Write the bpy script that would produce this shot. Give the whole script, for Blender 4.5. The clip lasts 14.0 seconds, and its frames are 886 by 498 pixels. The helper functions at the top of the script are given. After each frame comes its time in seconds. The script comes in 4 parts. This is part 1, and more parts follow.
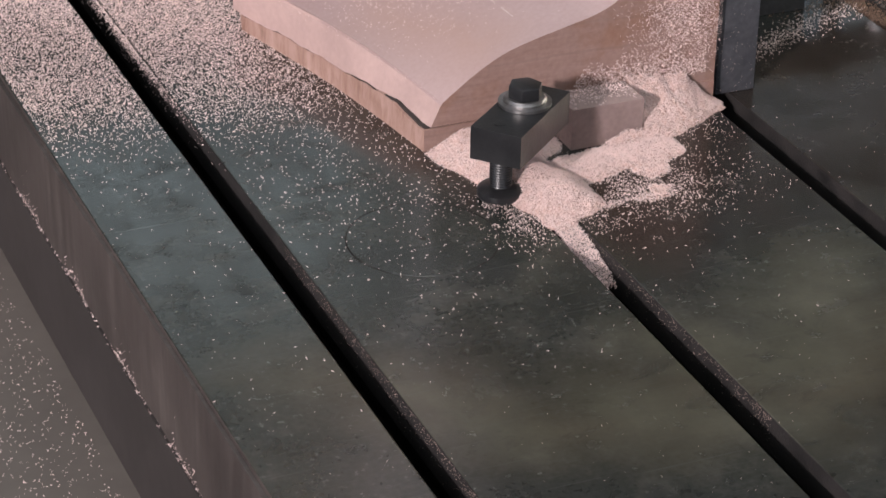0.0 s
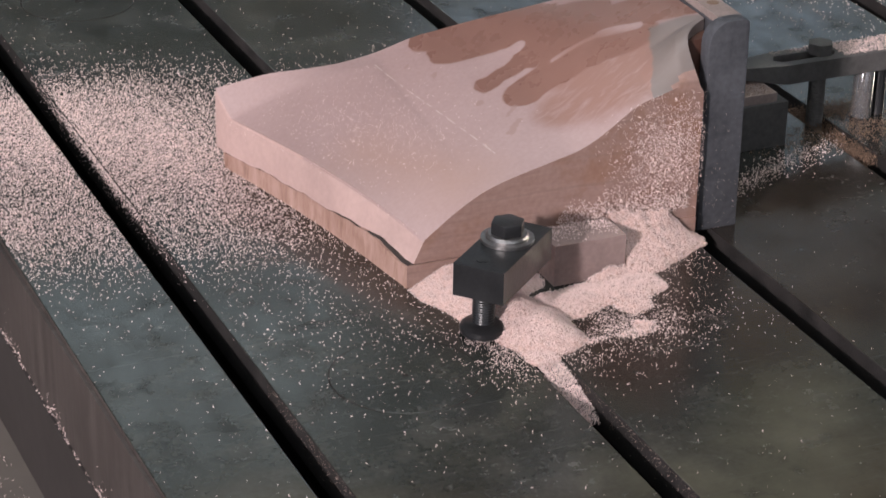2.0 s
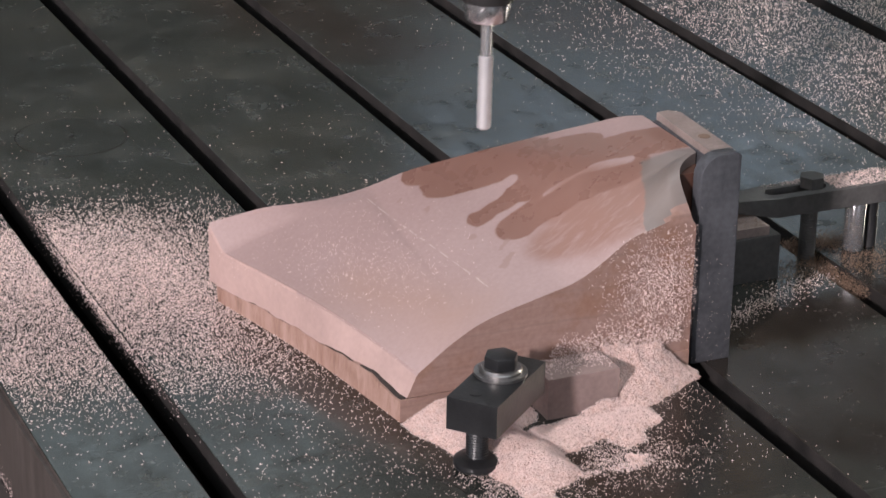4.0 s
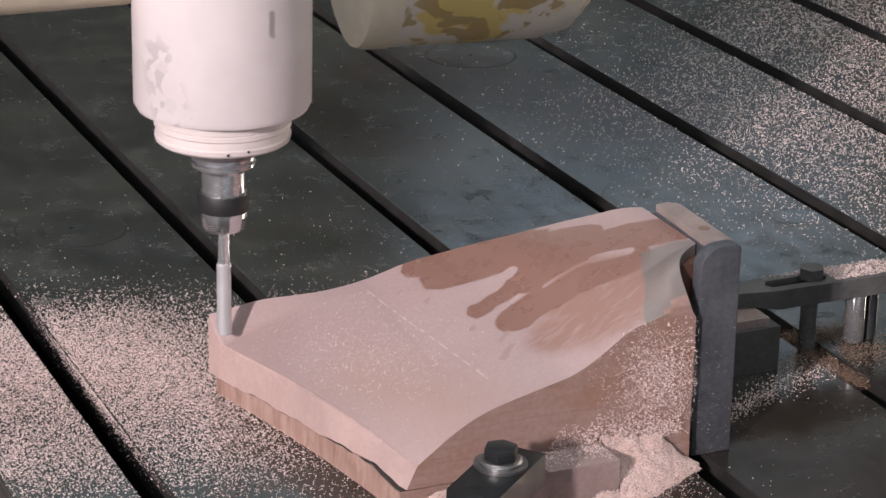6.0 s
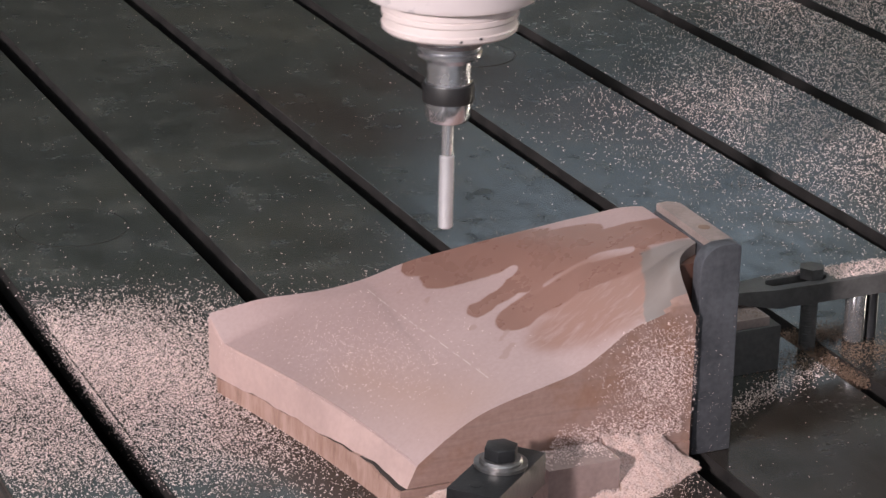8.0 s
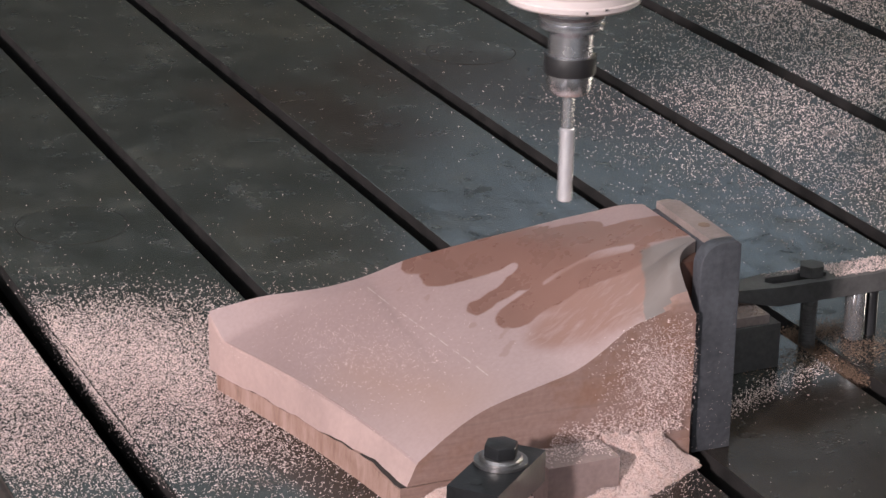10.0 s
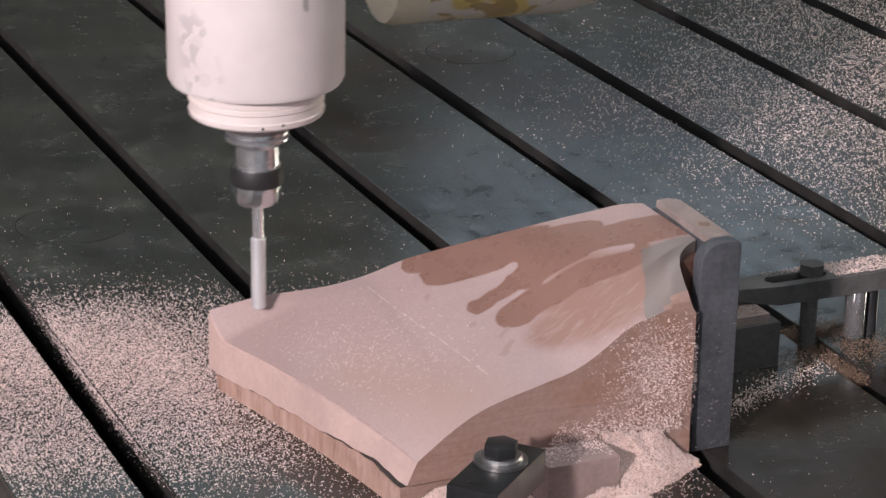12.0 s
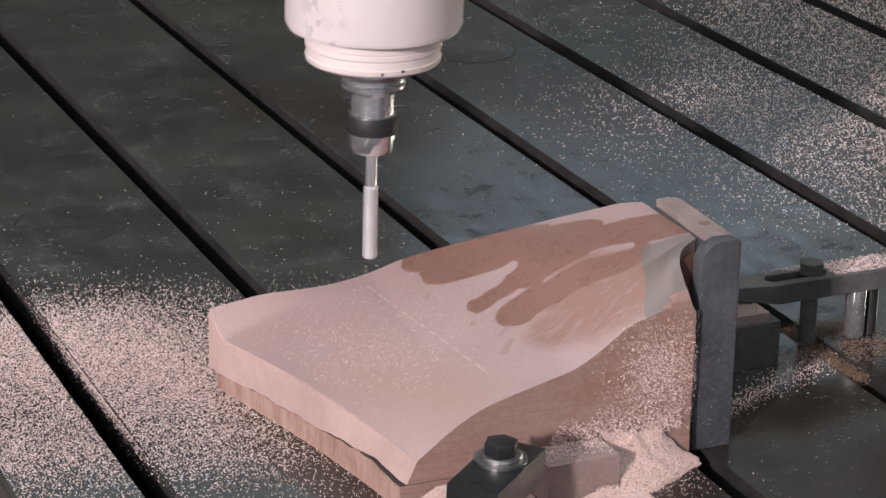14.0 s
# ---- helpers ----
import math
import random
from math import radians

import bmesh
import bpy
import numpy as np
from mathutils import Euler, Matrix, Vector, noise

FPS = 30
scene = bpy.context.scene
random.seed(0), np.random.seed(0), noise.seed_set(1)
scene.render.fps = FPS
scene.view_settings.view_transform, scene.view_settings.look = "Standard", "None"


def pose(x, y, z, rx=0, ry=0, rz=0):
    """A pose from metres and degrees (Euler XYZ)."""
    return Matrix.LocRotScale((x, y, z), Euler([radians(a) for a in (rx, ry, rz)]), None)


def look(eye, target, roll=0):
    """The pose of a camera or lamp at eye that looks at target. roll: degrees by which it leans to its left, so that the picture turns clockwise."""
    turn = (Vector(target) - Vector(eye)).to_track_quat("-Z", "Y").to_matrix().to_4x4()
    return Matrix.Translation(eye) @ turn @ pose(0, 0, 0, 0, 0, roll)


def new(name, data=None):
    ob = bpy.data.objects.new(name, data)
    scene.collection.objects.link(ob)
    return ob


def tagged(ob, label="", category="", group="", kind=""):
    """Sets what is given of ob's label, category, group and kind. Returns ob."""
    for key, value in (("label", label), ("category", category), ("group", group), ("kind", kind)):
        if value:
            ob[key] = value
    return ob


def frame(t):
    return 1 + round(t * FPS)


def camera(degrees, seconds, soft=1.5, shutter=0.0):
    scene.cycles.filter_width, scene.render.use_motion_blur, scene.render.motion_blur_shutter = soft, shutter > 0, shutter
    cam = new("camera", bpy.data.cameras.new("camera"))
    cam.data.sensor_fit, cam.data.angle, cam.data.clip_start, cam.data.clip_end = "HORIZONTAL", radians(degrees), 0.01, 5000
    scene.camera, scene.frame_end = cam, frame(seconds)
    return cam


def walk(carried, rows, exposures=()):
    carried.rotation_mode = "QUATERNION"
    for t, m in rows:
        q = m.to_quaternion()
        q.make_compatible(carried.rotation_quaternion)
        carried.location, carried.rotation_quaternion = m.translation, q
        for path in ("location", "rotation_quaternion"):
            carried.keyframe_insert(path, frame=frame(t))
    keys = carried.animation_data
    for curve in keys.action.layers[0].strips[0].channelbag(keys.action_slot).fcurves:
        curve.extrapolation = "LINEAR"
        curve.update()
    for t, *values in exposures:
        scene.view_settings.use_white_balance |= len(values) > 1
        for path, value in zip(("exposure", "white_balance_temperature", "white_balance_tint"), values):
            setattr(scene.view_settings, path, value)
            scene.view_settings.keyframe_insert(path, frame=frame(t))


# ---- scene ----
def aim(pitch, yaw, roll):
    """The pose of the camera on its tripod, from its tilt, turn and lean."""
    return pose(0, 0, 1, 90 + pitch, 0, yaw) @ pose(0, 0, 0, 0, 0, roll)


cam = camera(20.08, 14.0, soft=1.45, shutter=0.5)
walk(cam, [
    (0.0, aim(-28.768, -23.754, 1.164)),
    (0.5, aim(-28.174, -23.893, 1.147)),
    (1.0, aim(-27.448, -24.043, 1.185)),
    (1.5, aim(-26.557, -24.097, 1.199)),
    (2.0, aim(-25.636, -24.123, 1.188)),
    (2.5, aim(-24.854, -24.168, 1.131)),
    (3.0, aim(-24.028, -24.171, 1.121)),
    (3.5, aim(-23.363, -24.213, 1.103)),
    (4.0, aim(-22.573, -24.229, 1.093)),
    (4.2, aim(-22.279, -24.225, 1.094)),
    (4.8, aim(-21.437, -24.213, 1.094)),
    (5.4, aim(-20.813, -24.202, 1.094)),
    (5.9, aim(-20.506, -24.192, 1.094)),
    (6.3, aim(-20.426, -24.184, 1.094)),
    (6.5, aim(-20.413, -24.184, 1.094)),
    (7.0, aim(-20.413, -24.184, 1.094)),
    (7.5, aim(-20.458, -24.185, 1.094)),
    (8.0, aim(-20.496, -24.186, 1.094)),
    (8.2, aim(-20.509, -24.186, 1.094)),
    (10.3, aim(-20.560, -24.187, 1.094)),
    (10.5, aim(-20.567, -24.187, 1.094)),
    (12.0, aim(-20.567, -24.187, 1.094)),
    (13.0, aim(-20.573, -24.187, 1.094)),
    (13.5, aim(-20.589, -24.188, 1.094)),
    (14.0, aim(-20.593, -24.188, 1.094)),
])

# ---- world, sun, window and fill light ----
SUN_WAY = Vector((1.0, 0.78, -0.48)).normalized()
world = bpy.data.worlds.new("sky")
scene.world = world
world.use_nodes = True
wn = world.node_tree.nodes
sky = wn.new("ShaderNodeTexSky")
sky.sky_type, sky.sun_disc = "NISHITA", False
sky.sun_elevation = math.asin(-SUN_WAY.z)
sky.sun_rotation = math.atan2(-SUN_WAY.x, -SUN_WAY.y)
world.node_tree.links.new(sky.outputs[0], wn["Background"].inputs[0])
wn["Background"].inputs[1].default_value = 0.15
sun = new("sun", bpy.data.lights.new("sun", "SUN"))
sun.data.energy, sun.data.angle, sun.data.color = 3.4, radians(3.0), (1.0, 0.90, 0.925)
sun.matrix_world = look((0, 0, 0), SUN_WAY)


def area(name, eye, target, sx, sy, watts, colour):
    ob = new(name, bpy.data.lights.new(name, "AREA"))
    ob.data.shape, ob.data.size, ob.data.size_y = "RECTANGLE", sx, sy
    ob.data.energy, ob.data.color = watts, colour
    ob.matrix_world = look(eye, target)
    return ob


area("skylight_lamp", (1.0, 2.2, 4.42), (1.0, 2.2, 0), 3.6, 1.6, 85, (0.90, 0.98, 1.0))
area("window_lamp", (-3.95, 1.4, 2.7), (1.0, 2.0, 0), 5.6, 2.6, 45, (1.0, 0.96, 0.99))
area("north_window_lamp", (5.1, 8.95, 2.98), (1.4, 2.2, 0.0), 2.2, 0.7, 4.6, (0.90, 0.98, 1.0))
area("clerestory_lamp", (2.4, 8.95, 3.95), (0.8, 2.0, 0.0), 2.2, 0.7, 8, (0.88, 0.99, 0.96))
# Unseen fill lamp added to lighten front faces; the south opening is made up.
area("south_fill_lamp", (0.5, -3.95, 2.4), (1.0, 2.0, 0.2), 5.0, 2.4, 48, (1.0, 0.97, 0.98))
# Unseen warm lamp added to lift the far corner; the east opening is invented.
east = area("east_fill_lamp", (7.95, 4.5, 2.4), (2.65, 3.40, 0.0), 2.8, 1.8, 20, (1.0, 0.90, 0.74))
east.data.spread = radians(20)
scene.view_settings.exposure = 0.0


# ---- materials ----
def material(name, rough=0.5, metal=0.0):
    m = bpy.data.materials.new(name)
    m.use_nodes = True
    b = m.node_tree.nodes["Principled BSDF"]
    b.inputs["Roughness"].default_value, b.inputs["Metallic"].default_value = rough, metal
    return m


def node(m, kind, **inputs):
    n = m.node_tree.nodes.new(kind)
    for key, value in inputs.items():
        n.inputs[key.replace("_", " ")].default_value = value
    return n


def link(m, a, b):
    m.node_tree.links.new(a, b)


def coords(m, stretch=(1, 1, 1), turn=(0, 0, 0)):
    tc = m.node_tree.nodes.new("ShaderNodeTexCoord")
    mp = m.node_tree.nodes.new("ShaderNodeMapping")
    mp.inputs["Scale"].default_value = stretch
    mp.inputs["Rotation"].default_value = turn
    link(m, tc.outputs["Object"], mp.inputs["Vector"])
    return mp.outputs["Vector"]


def ramp(m, source, stops):
    r = m.node_tree.nodes.new("ShaderNodeValToRGB")
    els = r.color_ramp.elements
    while len(els) < len(stops):
        els.new(0.5)
    for e, (at, c) in zip(els, stops):
        e.position = at
        e.color = (*c, 1) if isinstance(c, tuple) else (c, c, c, 1)
    link(m, source, r.inputs[0])
    return r.outputs[0]


def mix(m, factor, a, b, mode="MIX"):
    n = m.node_tree.nodes.new("ShaderNodeMix")
    n.data_type, n.blend_type = "RGBA", mode
    for slot, v in ((0, factor), (6, a), (7, b)):
        if hasattr(v, "is_linked"):
            link(m, v, n.inputs[slot])
        elif isinstance(v, tuple):
            n.inputs[slot].default_value = (*v, 1)
        else:
            n.inputs[slot].default_value = v
    return n.outputs[2]


def noise_of(m, vec, scale, detail=4, rough=0.55, distort=0.0):
    n = node(m, "ShaderNodeTexNoise", Scale=scale, Detail=detail, Roughness=rough, Distortion=distort)
    link(m, vec, n.inputs["Vector"])
    return n.outputs["Fac"]


def finish(m, colour=None, rough=None, height=None, strength=0.2, distance=0.001):
    b = m.node_tree.nodes["Principled BSDF"]
    if colour is not None:
        if isinstance(colour, tuple):
            b.inputs["Base Color"].default_value = (*colour, 1)
        else:
            link(m, colour, b.inputs["Base Color"])
    if rough is not None:
        link(m, rough, b.inputs["Roughness"])
    if height is not None:
        bump = node(m, "ShaderNodeBump", Strength=strength, Distance=distance)
        link(m, height, bump.inputs["Height"])
        link(m, bump.outputs["Normal"], b.inputs["Normal"])
    return m


def vec_math(m, op, a, b=None):
    n = m.node_tree.nodes.new("ShaderNodeVectorMath")
    n.operation = op
    for slot, v in ((0, a), (1, b)):
        if v is None:
            continue
        if isinstance(v, tuple):
            n.inputs[slot].default_value = v
        else:
            link(m, v, n.inputs[slot])
    return n.outputs["Value"] if op in ("DOT_PRODUCT", "LENGTH") else n.outputs["Vector"]


def math_of(m, op, a, b=0.0, clamp=False):
    n = m.node_tree.nodes.new("ShaderNodeMath")
    n.operation, n.use_clamp = op, clamp
    for slot, v in ((0, a), (1, b)):
        if isinstance(v, (int, float)):
            n.inputs[slot].default_value = v
        else:
            link(m, v, n.inputs[slot])
    return n.outputs[0]


def stroke(m, p, a, b, r):
    """How far p lies outside a brush stroke from a to b of half width r."""
    a, b = tuple(a) + (0,) * (3 - len(a)), tuple(b) + (0,) * (3 - len(b))
    ba = Vector(b) - Vector(a)
    pa = vec_math(m, "SUBTRACT", p, a)
    h = math_of(m, "DIVIDE", vec_math(m, "DOT_PRODUCT", pa, tuple(ba)), max(1e-9, ba.length_squared), True)
    n = m.node_tree.nodes.new("ShaderNodeVectorMath")
    n.operation = "SCALE"
    n.inputs[0].default_value = tuple(ba)
    link(m, h, n.inputs["Scale"])
    return math_of(m, "SUBTRACT", vec_math(m, "LENGTH", vec_math(m, "SUBTRACT", pa, n.outputs[0])), r)


def any_of(m, p, strokes):
    d = None
    for a, b, r in strokes:
        e = stroke(m, p, a, b, r)
        d = e if d is None else math_of(m, "MINIMUM", d, e)
    return d


def inside(m, d, soft):
    n = m.node_tree.nodes.new("ShaderNodeMapRange")
    n.interpolation_type = "SMOOTHSTEP"
    link(m, d, n.inputs["Value"])
    for key, v in (("From Min", -soft), ("From Max", soft), ("To Min", 1.0), ("To Max", 0.0)):
        n.inputs[key].default_value = v
    return n.outputs["Result"]


def wobble(m, v, scale, amount, flat=True):
    n = node(m, "ShaderNodeTexNoise", Scale=scale, Detail=3.0)
    link(m, v, n.inputs["Vector"])
    off = vec_math(m, "MULTIPLY", vec_math(m, "SUBTRACT", n.outputs["Color"], (0.5, 0.5, 0.5)), (amount, amount, 0 if flat else amount))
    return vec_math(m, "ADD", vec_math(m, "MULTIPLY", v, (1, 1, 0 if flat else 1)), off)


def plain(name, colour, rough, metal=0.0, vary=0.25, scale=60.0, bump=0.15):
    """A surface of one colour with grain and larger blotches."""
    m = material(name, rough, metal)
    v = coords(m)
    big, fine = noise_of(m, v, scale * 0.25), noise_of(m, v, scale * 3, 3)
    dark = tuple(c * (1 - vary) for c in colour)
    light = tuple(min(1, c * (1 + vary)) for c in colour)
    c = ramp(m, big, [(0.3, dark), (0.7, light)])
    c = mix(m, 0.3, c, ramp(m, fine, [(0.3, dark), (0.7, light)]))
    r = ramp(m, big, [(0.3, max(0.02, rough - 0.1)), (0.7, min(1, rough + 0.1))])
    return finish(m, c, r, fine, bump)


def cast_iron():
    """Worn, oiled iron: grey-green ground, oily brown stains with painted shade, paler rubbed patches and fine
    scratches.
    """
    m = material("oiled_cast_iron", 0.4, 0.0)
    v = coords(m)
    a, b, c = noise_of(m, v, 3.2, 5, 0.6, 0.8), noise_of(m, v, 13, 6, 0.68), noise_of(m, v, 190, 3)
    fleck = noise_of(m, v, 60, 5, 0.7)
    col = ramp(m, a, [(0.32, (0.011, 0.012, 0.010)), (0.5, (0.030, 0.031, 0.027)), (0.66, (0.064, 0.058, 0.044))])
    col = mix(m, 0.5, col, ramp(m, b, [(0.34, (0.010, 0.012, 0.010)), (0.54, (0.035, 0.037, 0.033)), (0.70, (0.105, 0.100, 0.084))]))
    col = mix(m, 0.25, col, ramp(m, c, [(0.35, 0.012), (0.7, 0.055)]))
    col = mix(m, ramp(m, fleck, [(0.60, 0.0), (0.68, 0.7)]), col, (0.007, 0.007, 0.006))
    # Dark strokes: oily stains, and the end plate's shadow put into the colour.
    oil_and_shade = inside(m, any_of(m, wobble(m, v, 9, 0.16), [((0.88, 1.65), (1.0, 1.72), 0.05), ((1.00, 1.76), (1.12, 1.77), 0.05), ((0.76, 2.02), (0.82, 1.80), 0.035), ((1.16, 1.92), (1.36, 1.92), 0.055), ((1.0, 1.70), (1.08, 1.79), 0.03), ((1.10, 1.80), (1.17, 1.66), 0.06), ((1.07, 1.70), (1.20, 1.62), 0.06), ((1.18, 1.86), (1.36, 1.62), 0.09), ((1.02, 1.62), (1.07, 1.72), 0.05), ((1.36, 3.10), (1.55, 2.82), 0.12), ((1.10, 3.05), (1.20, 2.85), 0.08)]), 0.05)
    col = mix(m, math_of(m, "MULTIPLY", oil_and_shade, 0.85), col, mix(m, b, (0.014, 0.009, 0.007), (0.036, 0.026, 0.021)))
    olive = inside(m, any_of(m, wobble(m, v, 8, 0.14), [((0.70, 1.40), (0.86, 1.38), 0.04), ((0.90, 1.34), (0.98, 1.40), 0.05), ((0.55, 1.52), (0.66, 1.44), 0.03)]), 0.08)
    col = mix(m, math_of(m, "MULTIPLY", olive, 0.75), col, mix(m, b, (0.045, 0.037, 0.024), (0.120, 0.100, 0.070)))
    rub = inside(m, any_of(m, wobble(m, v, 11, 0.12), [((0.77, 1.38), (0.86, 1.33), 0.03), ((0.62, 1.46), (0.66, 1.40), 0.02), ((0.92, 1.42), (1.02, 1.52), 0.045), ((0.84, 1.46), (0.90, 1.42), 0.03)]), 0.06)
    col = mix(m, math_of(m, "MULTIPLY", rub, 0.8), col, mix(m, b, (0.045, 0.045, 0.033), (0.125, 0.118, 0.088)))
    scratch = noise_of(m, coords(m, (3.0, 160, 1), (0, 0, radians(8))), 2.0, 3, 0.6)
    col = mix(m, ramp(m, scratch, [(0.60, 0.0), (0.74, 0.3)]), col, (0.09, 0.095, 0.09))
    streak = noise_of(m, coords(m, (14, 2.0, 1)), 3, 5, 0.6)
    rough = mix(m, 0.5, ramp(m, b, [(0.3, 0.12), (0.7, 0.30)]), ramp(m, streak, [(0.3, 0.12), (0.7, 0.28)]))
    smudge = noise_of(m, wobble(m, coords(m, (1, 1.3, 1), (0, 0, radians(20))), 6, 0.1), 21, 6, 0.72, 0.3)
    col = mix(m, ramp(m, smudge, [(0.54, 0.0), (0.70, 0.45)]), col, (0.012, 0.012, 0.011))
    pit = noise_of(m, v, 95, 4, 0.75)
    worn = ramp(m, noise_of(m, v, 5, 3), [(0.48, 0.0), (0.62, 1.0)])
    col = mix(m, math_of(m, "MULTIPLY", worn, ramp(m, pit, [(0.60, 0.0), (0.66, 0.8)])), col, (0.10, 0.10, 0.092))
    rough = mix(m, ramp(m, smudge, [(0.50, 0.0), (0.72, 0.3)]), rough, (0.6, 0.6, 0.6))
    return finish(m, col, rough, mix(m, 0.5, b, c), 0.14, 0.001)


IRON = cast_iron()
# Dusty brown slots, colour darkened to carry the shade inside them.
SLOT_IRON = plain("dusty_shaded_slot_iron", (0.023, 0.020, 0.019), 0.8, 0, 0.5, 80)
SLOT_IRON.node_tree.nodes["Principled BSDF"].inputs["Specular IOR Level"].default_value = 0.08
SLOT_WALL = plain("dusty_shaded_slot_wall", (0.013, 0.0105, 0.010), 0.8, 0, 0.9, 130, 0.4)


def side_iron():
    """Brown side of the table with oily drips and pale rubbed streaks."""
    m = material("brown_side_iron", 0.6)
    v = coords(m)
    drip, blot = noise_of(m, coords(m, (1, 26, 2.5)), 3.0, 5, 0.65), noise_of(m, v, 9, 5, 0.6)
    col = ramp(m, drip, [(0.32, (0.030, 0.023, 0.021)), (0.52, (0.054, 0.043, 0.040)), (0.70, (0.092, 0.077, 0.070))])
    col = mix(m, 0.5, col, ramp(m, blot, [(0.3, (0.036, 0.029, 0.028)), (0.7, (0.088, 0.070, 0.063))]))
    return finish(m, col, ramp(m, blot, [(0.3, 0.45), (0.7, 0.75)]), drip, 0.15)


SIDE_IRON = side_iron()
LEDGE_IRON = plain("dark_side_iron", (0.034, 0.028, 0.027), 0.65, 0, 0.35, 14)
CONCRETE = plain("dusty_concrete", (0.115, 0.098, 0.086), 0.85, 0, 0.2, 10)
PLASTER = plain("hall_plaster", (0.34, 0.36, 0.36), 0.9, 0, 0.08, 2)
# North wall, unseen, kept dark to dim its reflection in the table.
DARK_PLASTER = plain("dark_north_plaster", (0.11, 0.12, 0.12), 0.9, 0, 0.15, 2)
CEILING = plain("hall_ceiling", (0.42, 0.43, 0.43), 0.9, 0, 0.08, 2)
BLACK_STEEL = plain("black_oxide_steel", (0.022, 0.022, 0.024), 0.38, 0.3, 0.4, 90)
STEEL = plain("bright_steel", (0.66, 0.66, 0.69), 0.22, 0.92, 0.10, 90, 0.04)
WORN_STEEL = plain("worn_steel", (0.26, 0.25, 0.25), 0.36, 0.9, 0.3, 120, 0.1)
CUTTER = plain("spinning_cutter", (0.62, 0.60, 0.62), 0.45, 0.5, 0.05, 90, 0.02)
CHROME = plain("polished_steel", (0.72, 0.71, 0.73), 0.14, 0.85, 0.06, 90, 0.02)
PLATE_STEEL = plain("grey_plate_steel", (0.082, 0.084, 0.095), 0.48, 0.2, 0.6, 60, 0.4)
GREY_STEEL = plain("dull_clamp_steel", (0.085, 0.081, 0.080), 0.6, 0.1, 0.5, 60, 0.3)
RUBBER = plain("black_ring", (0.018, 0.017, 0.018), 0.5)
WHITE = plain("white_spindle_paint", (0.71, 0.615, 0.60), 0.42, 0, 0.10, 20, 0.04)
CHIP = plain("pale_chips", (0.755, 0.592, 0.558), 0.8, 0, 0.15, 400)
# Browner than the loose chips: shade between them is put into this colour.
CHIP_BED = plain("shaded_packed_chips", (0.54, 0.375, 0.325), 0.9, 0, 0.5, 500, 0.8)
DUST_CHIP = plain("brown_dust", (0.30, 0.225, 0.195), 0.9, 0, 0.3, 300)
BROWN_CHIP = plain("brown_chips", (0.165, 0.104, 0.072), 0.9, 0, 0.3, 400)
CREAM = plain("cream_robot_paint", (0.86, 0.75, 0.60), 0.45, 0, 0.12, 25)


def spindle_paint():
    """White paint, flaked grey low on one side, with one dark smear."""
    m = material("flaked_white_paint", 0.42)
    v = coords(m)
    n = noise_of(m, v, 18, 3)
    col = ramp(m, n, [(0.3, (0.68, 0.595, 0.60)), (0.7, (0.75, 0.665, 0.67))])
    zone = inside(m, stroke(m, v, (-0.076, -0.036, 0.292), (-0.068, -0.048, 0.238), 0.020), 0.010)
    cell = node(m, "ShaderNodeTexVoronoi", Scale=85.0)
    link(m, wobble(m, v, 60, 0.02, False), cell.inputs["Vector"])
    flake = math_of(m, "MULTIPLY", zone, ramp(m, cell.outputs["Color"], [(0.55, 0.0), (0.59, 0.65)]))
    col = mix(m, flake, col, (0.46, 0.41, 0.43))
    smear = inside(m, stroke(m, wobble(m, v, 90, 0.006, False), (0.020, -0.082, 0.318), (0.019, -0.082, 0.338), 0.0032), 0.0015)
    col = mix(m, math_of(m, "MULTIPLY", smear, 0.7), col, (0.22, 0.20, 0.20))
    scuff = noise_of(m, coords(m, (10, 10, 180)), 3, 3)
    col = mix(m, ramp(m, scuff, [(0.68, 0.0), (0.76, 0.25)]), col, (0.55, 0.50, 0.50))
    return finish(m, col, None, n, 0.05)


def worn_yellow():
    """Yellow paint rubbed through to a pale primer, with ochre grime."""
    m = material("worn_yellow_paint", 0.45)
    v = coords(m)
    a, b = noise_of(m, coords(m, (1, 1.4, 1.4)), 11, 3, 0.5, 0.6), noise_of(m, v, 23, 3, 0.5, 0.8)
    col = mix(m, ramp(m, a, [(0.46, 0.0), (0.49, 1.0)]), (0.84, 0.64, 0.24), (0.86, 0.76, 0.68))
    col = mix(m, ramp(m, b, [(0.55, 0.0), (0.58, 0.9)]), col, (0.52, 0.35, 0.16))
    return finish(m, col, None, b, 0.05)


SPINDLE_PAINT = spindle_paint()
YELLOW = worn_yellow()
WOOD_PALE = plain("pale_wood", (0.27, 0.195, 0.182), 0.75, 0, 0.28, 70, 0.3)
DUSTY_STEEL = plain("dusty_steel", (0.25, 0.195, 0.18), 0.8, 0, 0.35, 90, 0.3)
HUB = plain("brown_hub", (0.075, 0.034, 0.024), 0.5, 0, 0.3, 40)


# ---- mesh helpers ----
def ob_of(name, bm, mat, parent=None, label="", smooth=False, bevel=0.0, seg=2):
    if bevel:
        bmesh.ops.bevel(bm, geom=[e for e in bm.edges if e.is_manifold and e.calc_face_angle(0) > 0.5],
                        offset=bevel, segments=seg, profile=0.6, affect="EDGES", clamp_overlap=True)
    me = bpy.data.meshes.new(name)
    bm.to_mesh(me)
    bm.free()
    me.materials.append(mat)
    if smooth:
        me.shade_smooth()
        me.set_sharp_from_angle(angle=radians(35))
    ob = new(name, me)
    if parent is not None:
        ob.parent = parent
    if label:
        ob["label"] = label
    return ob


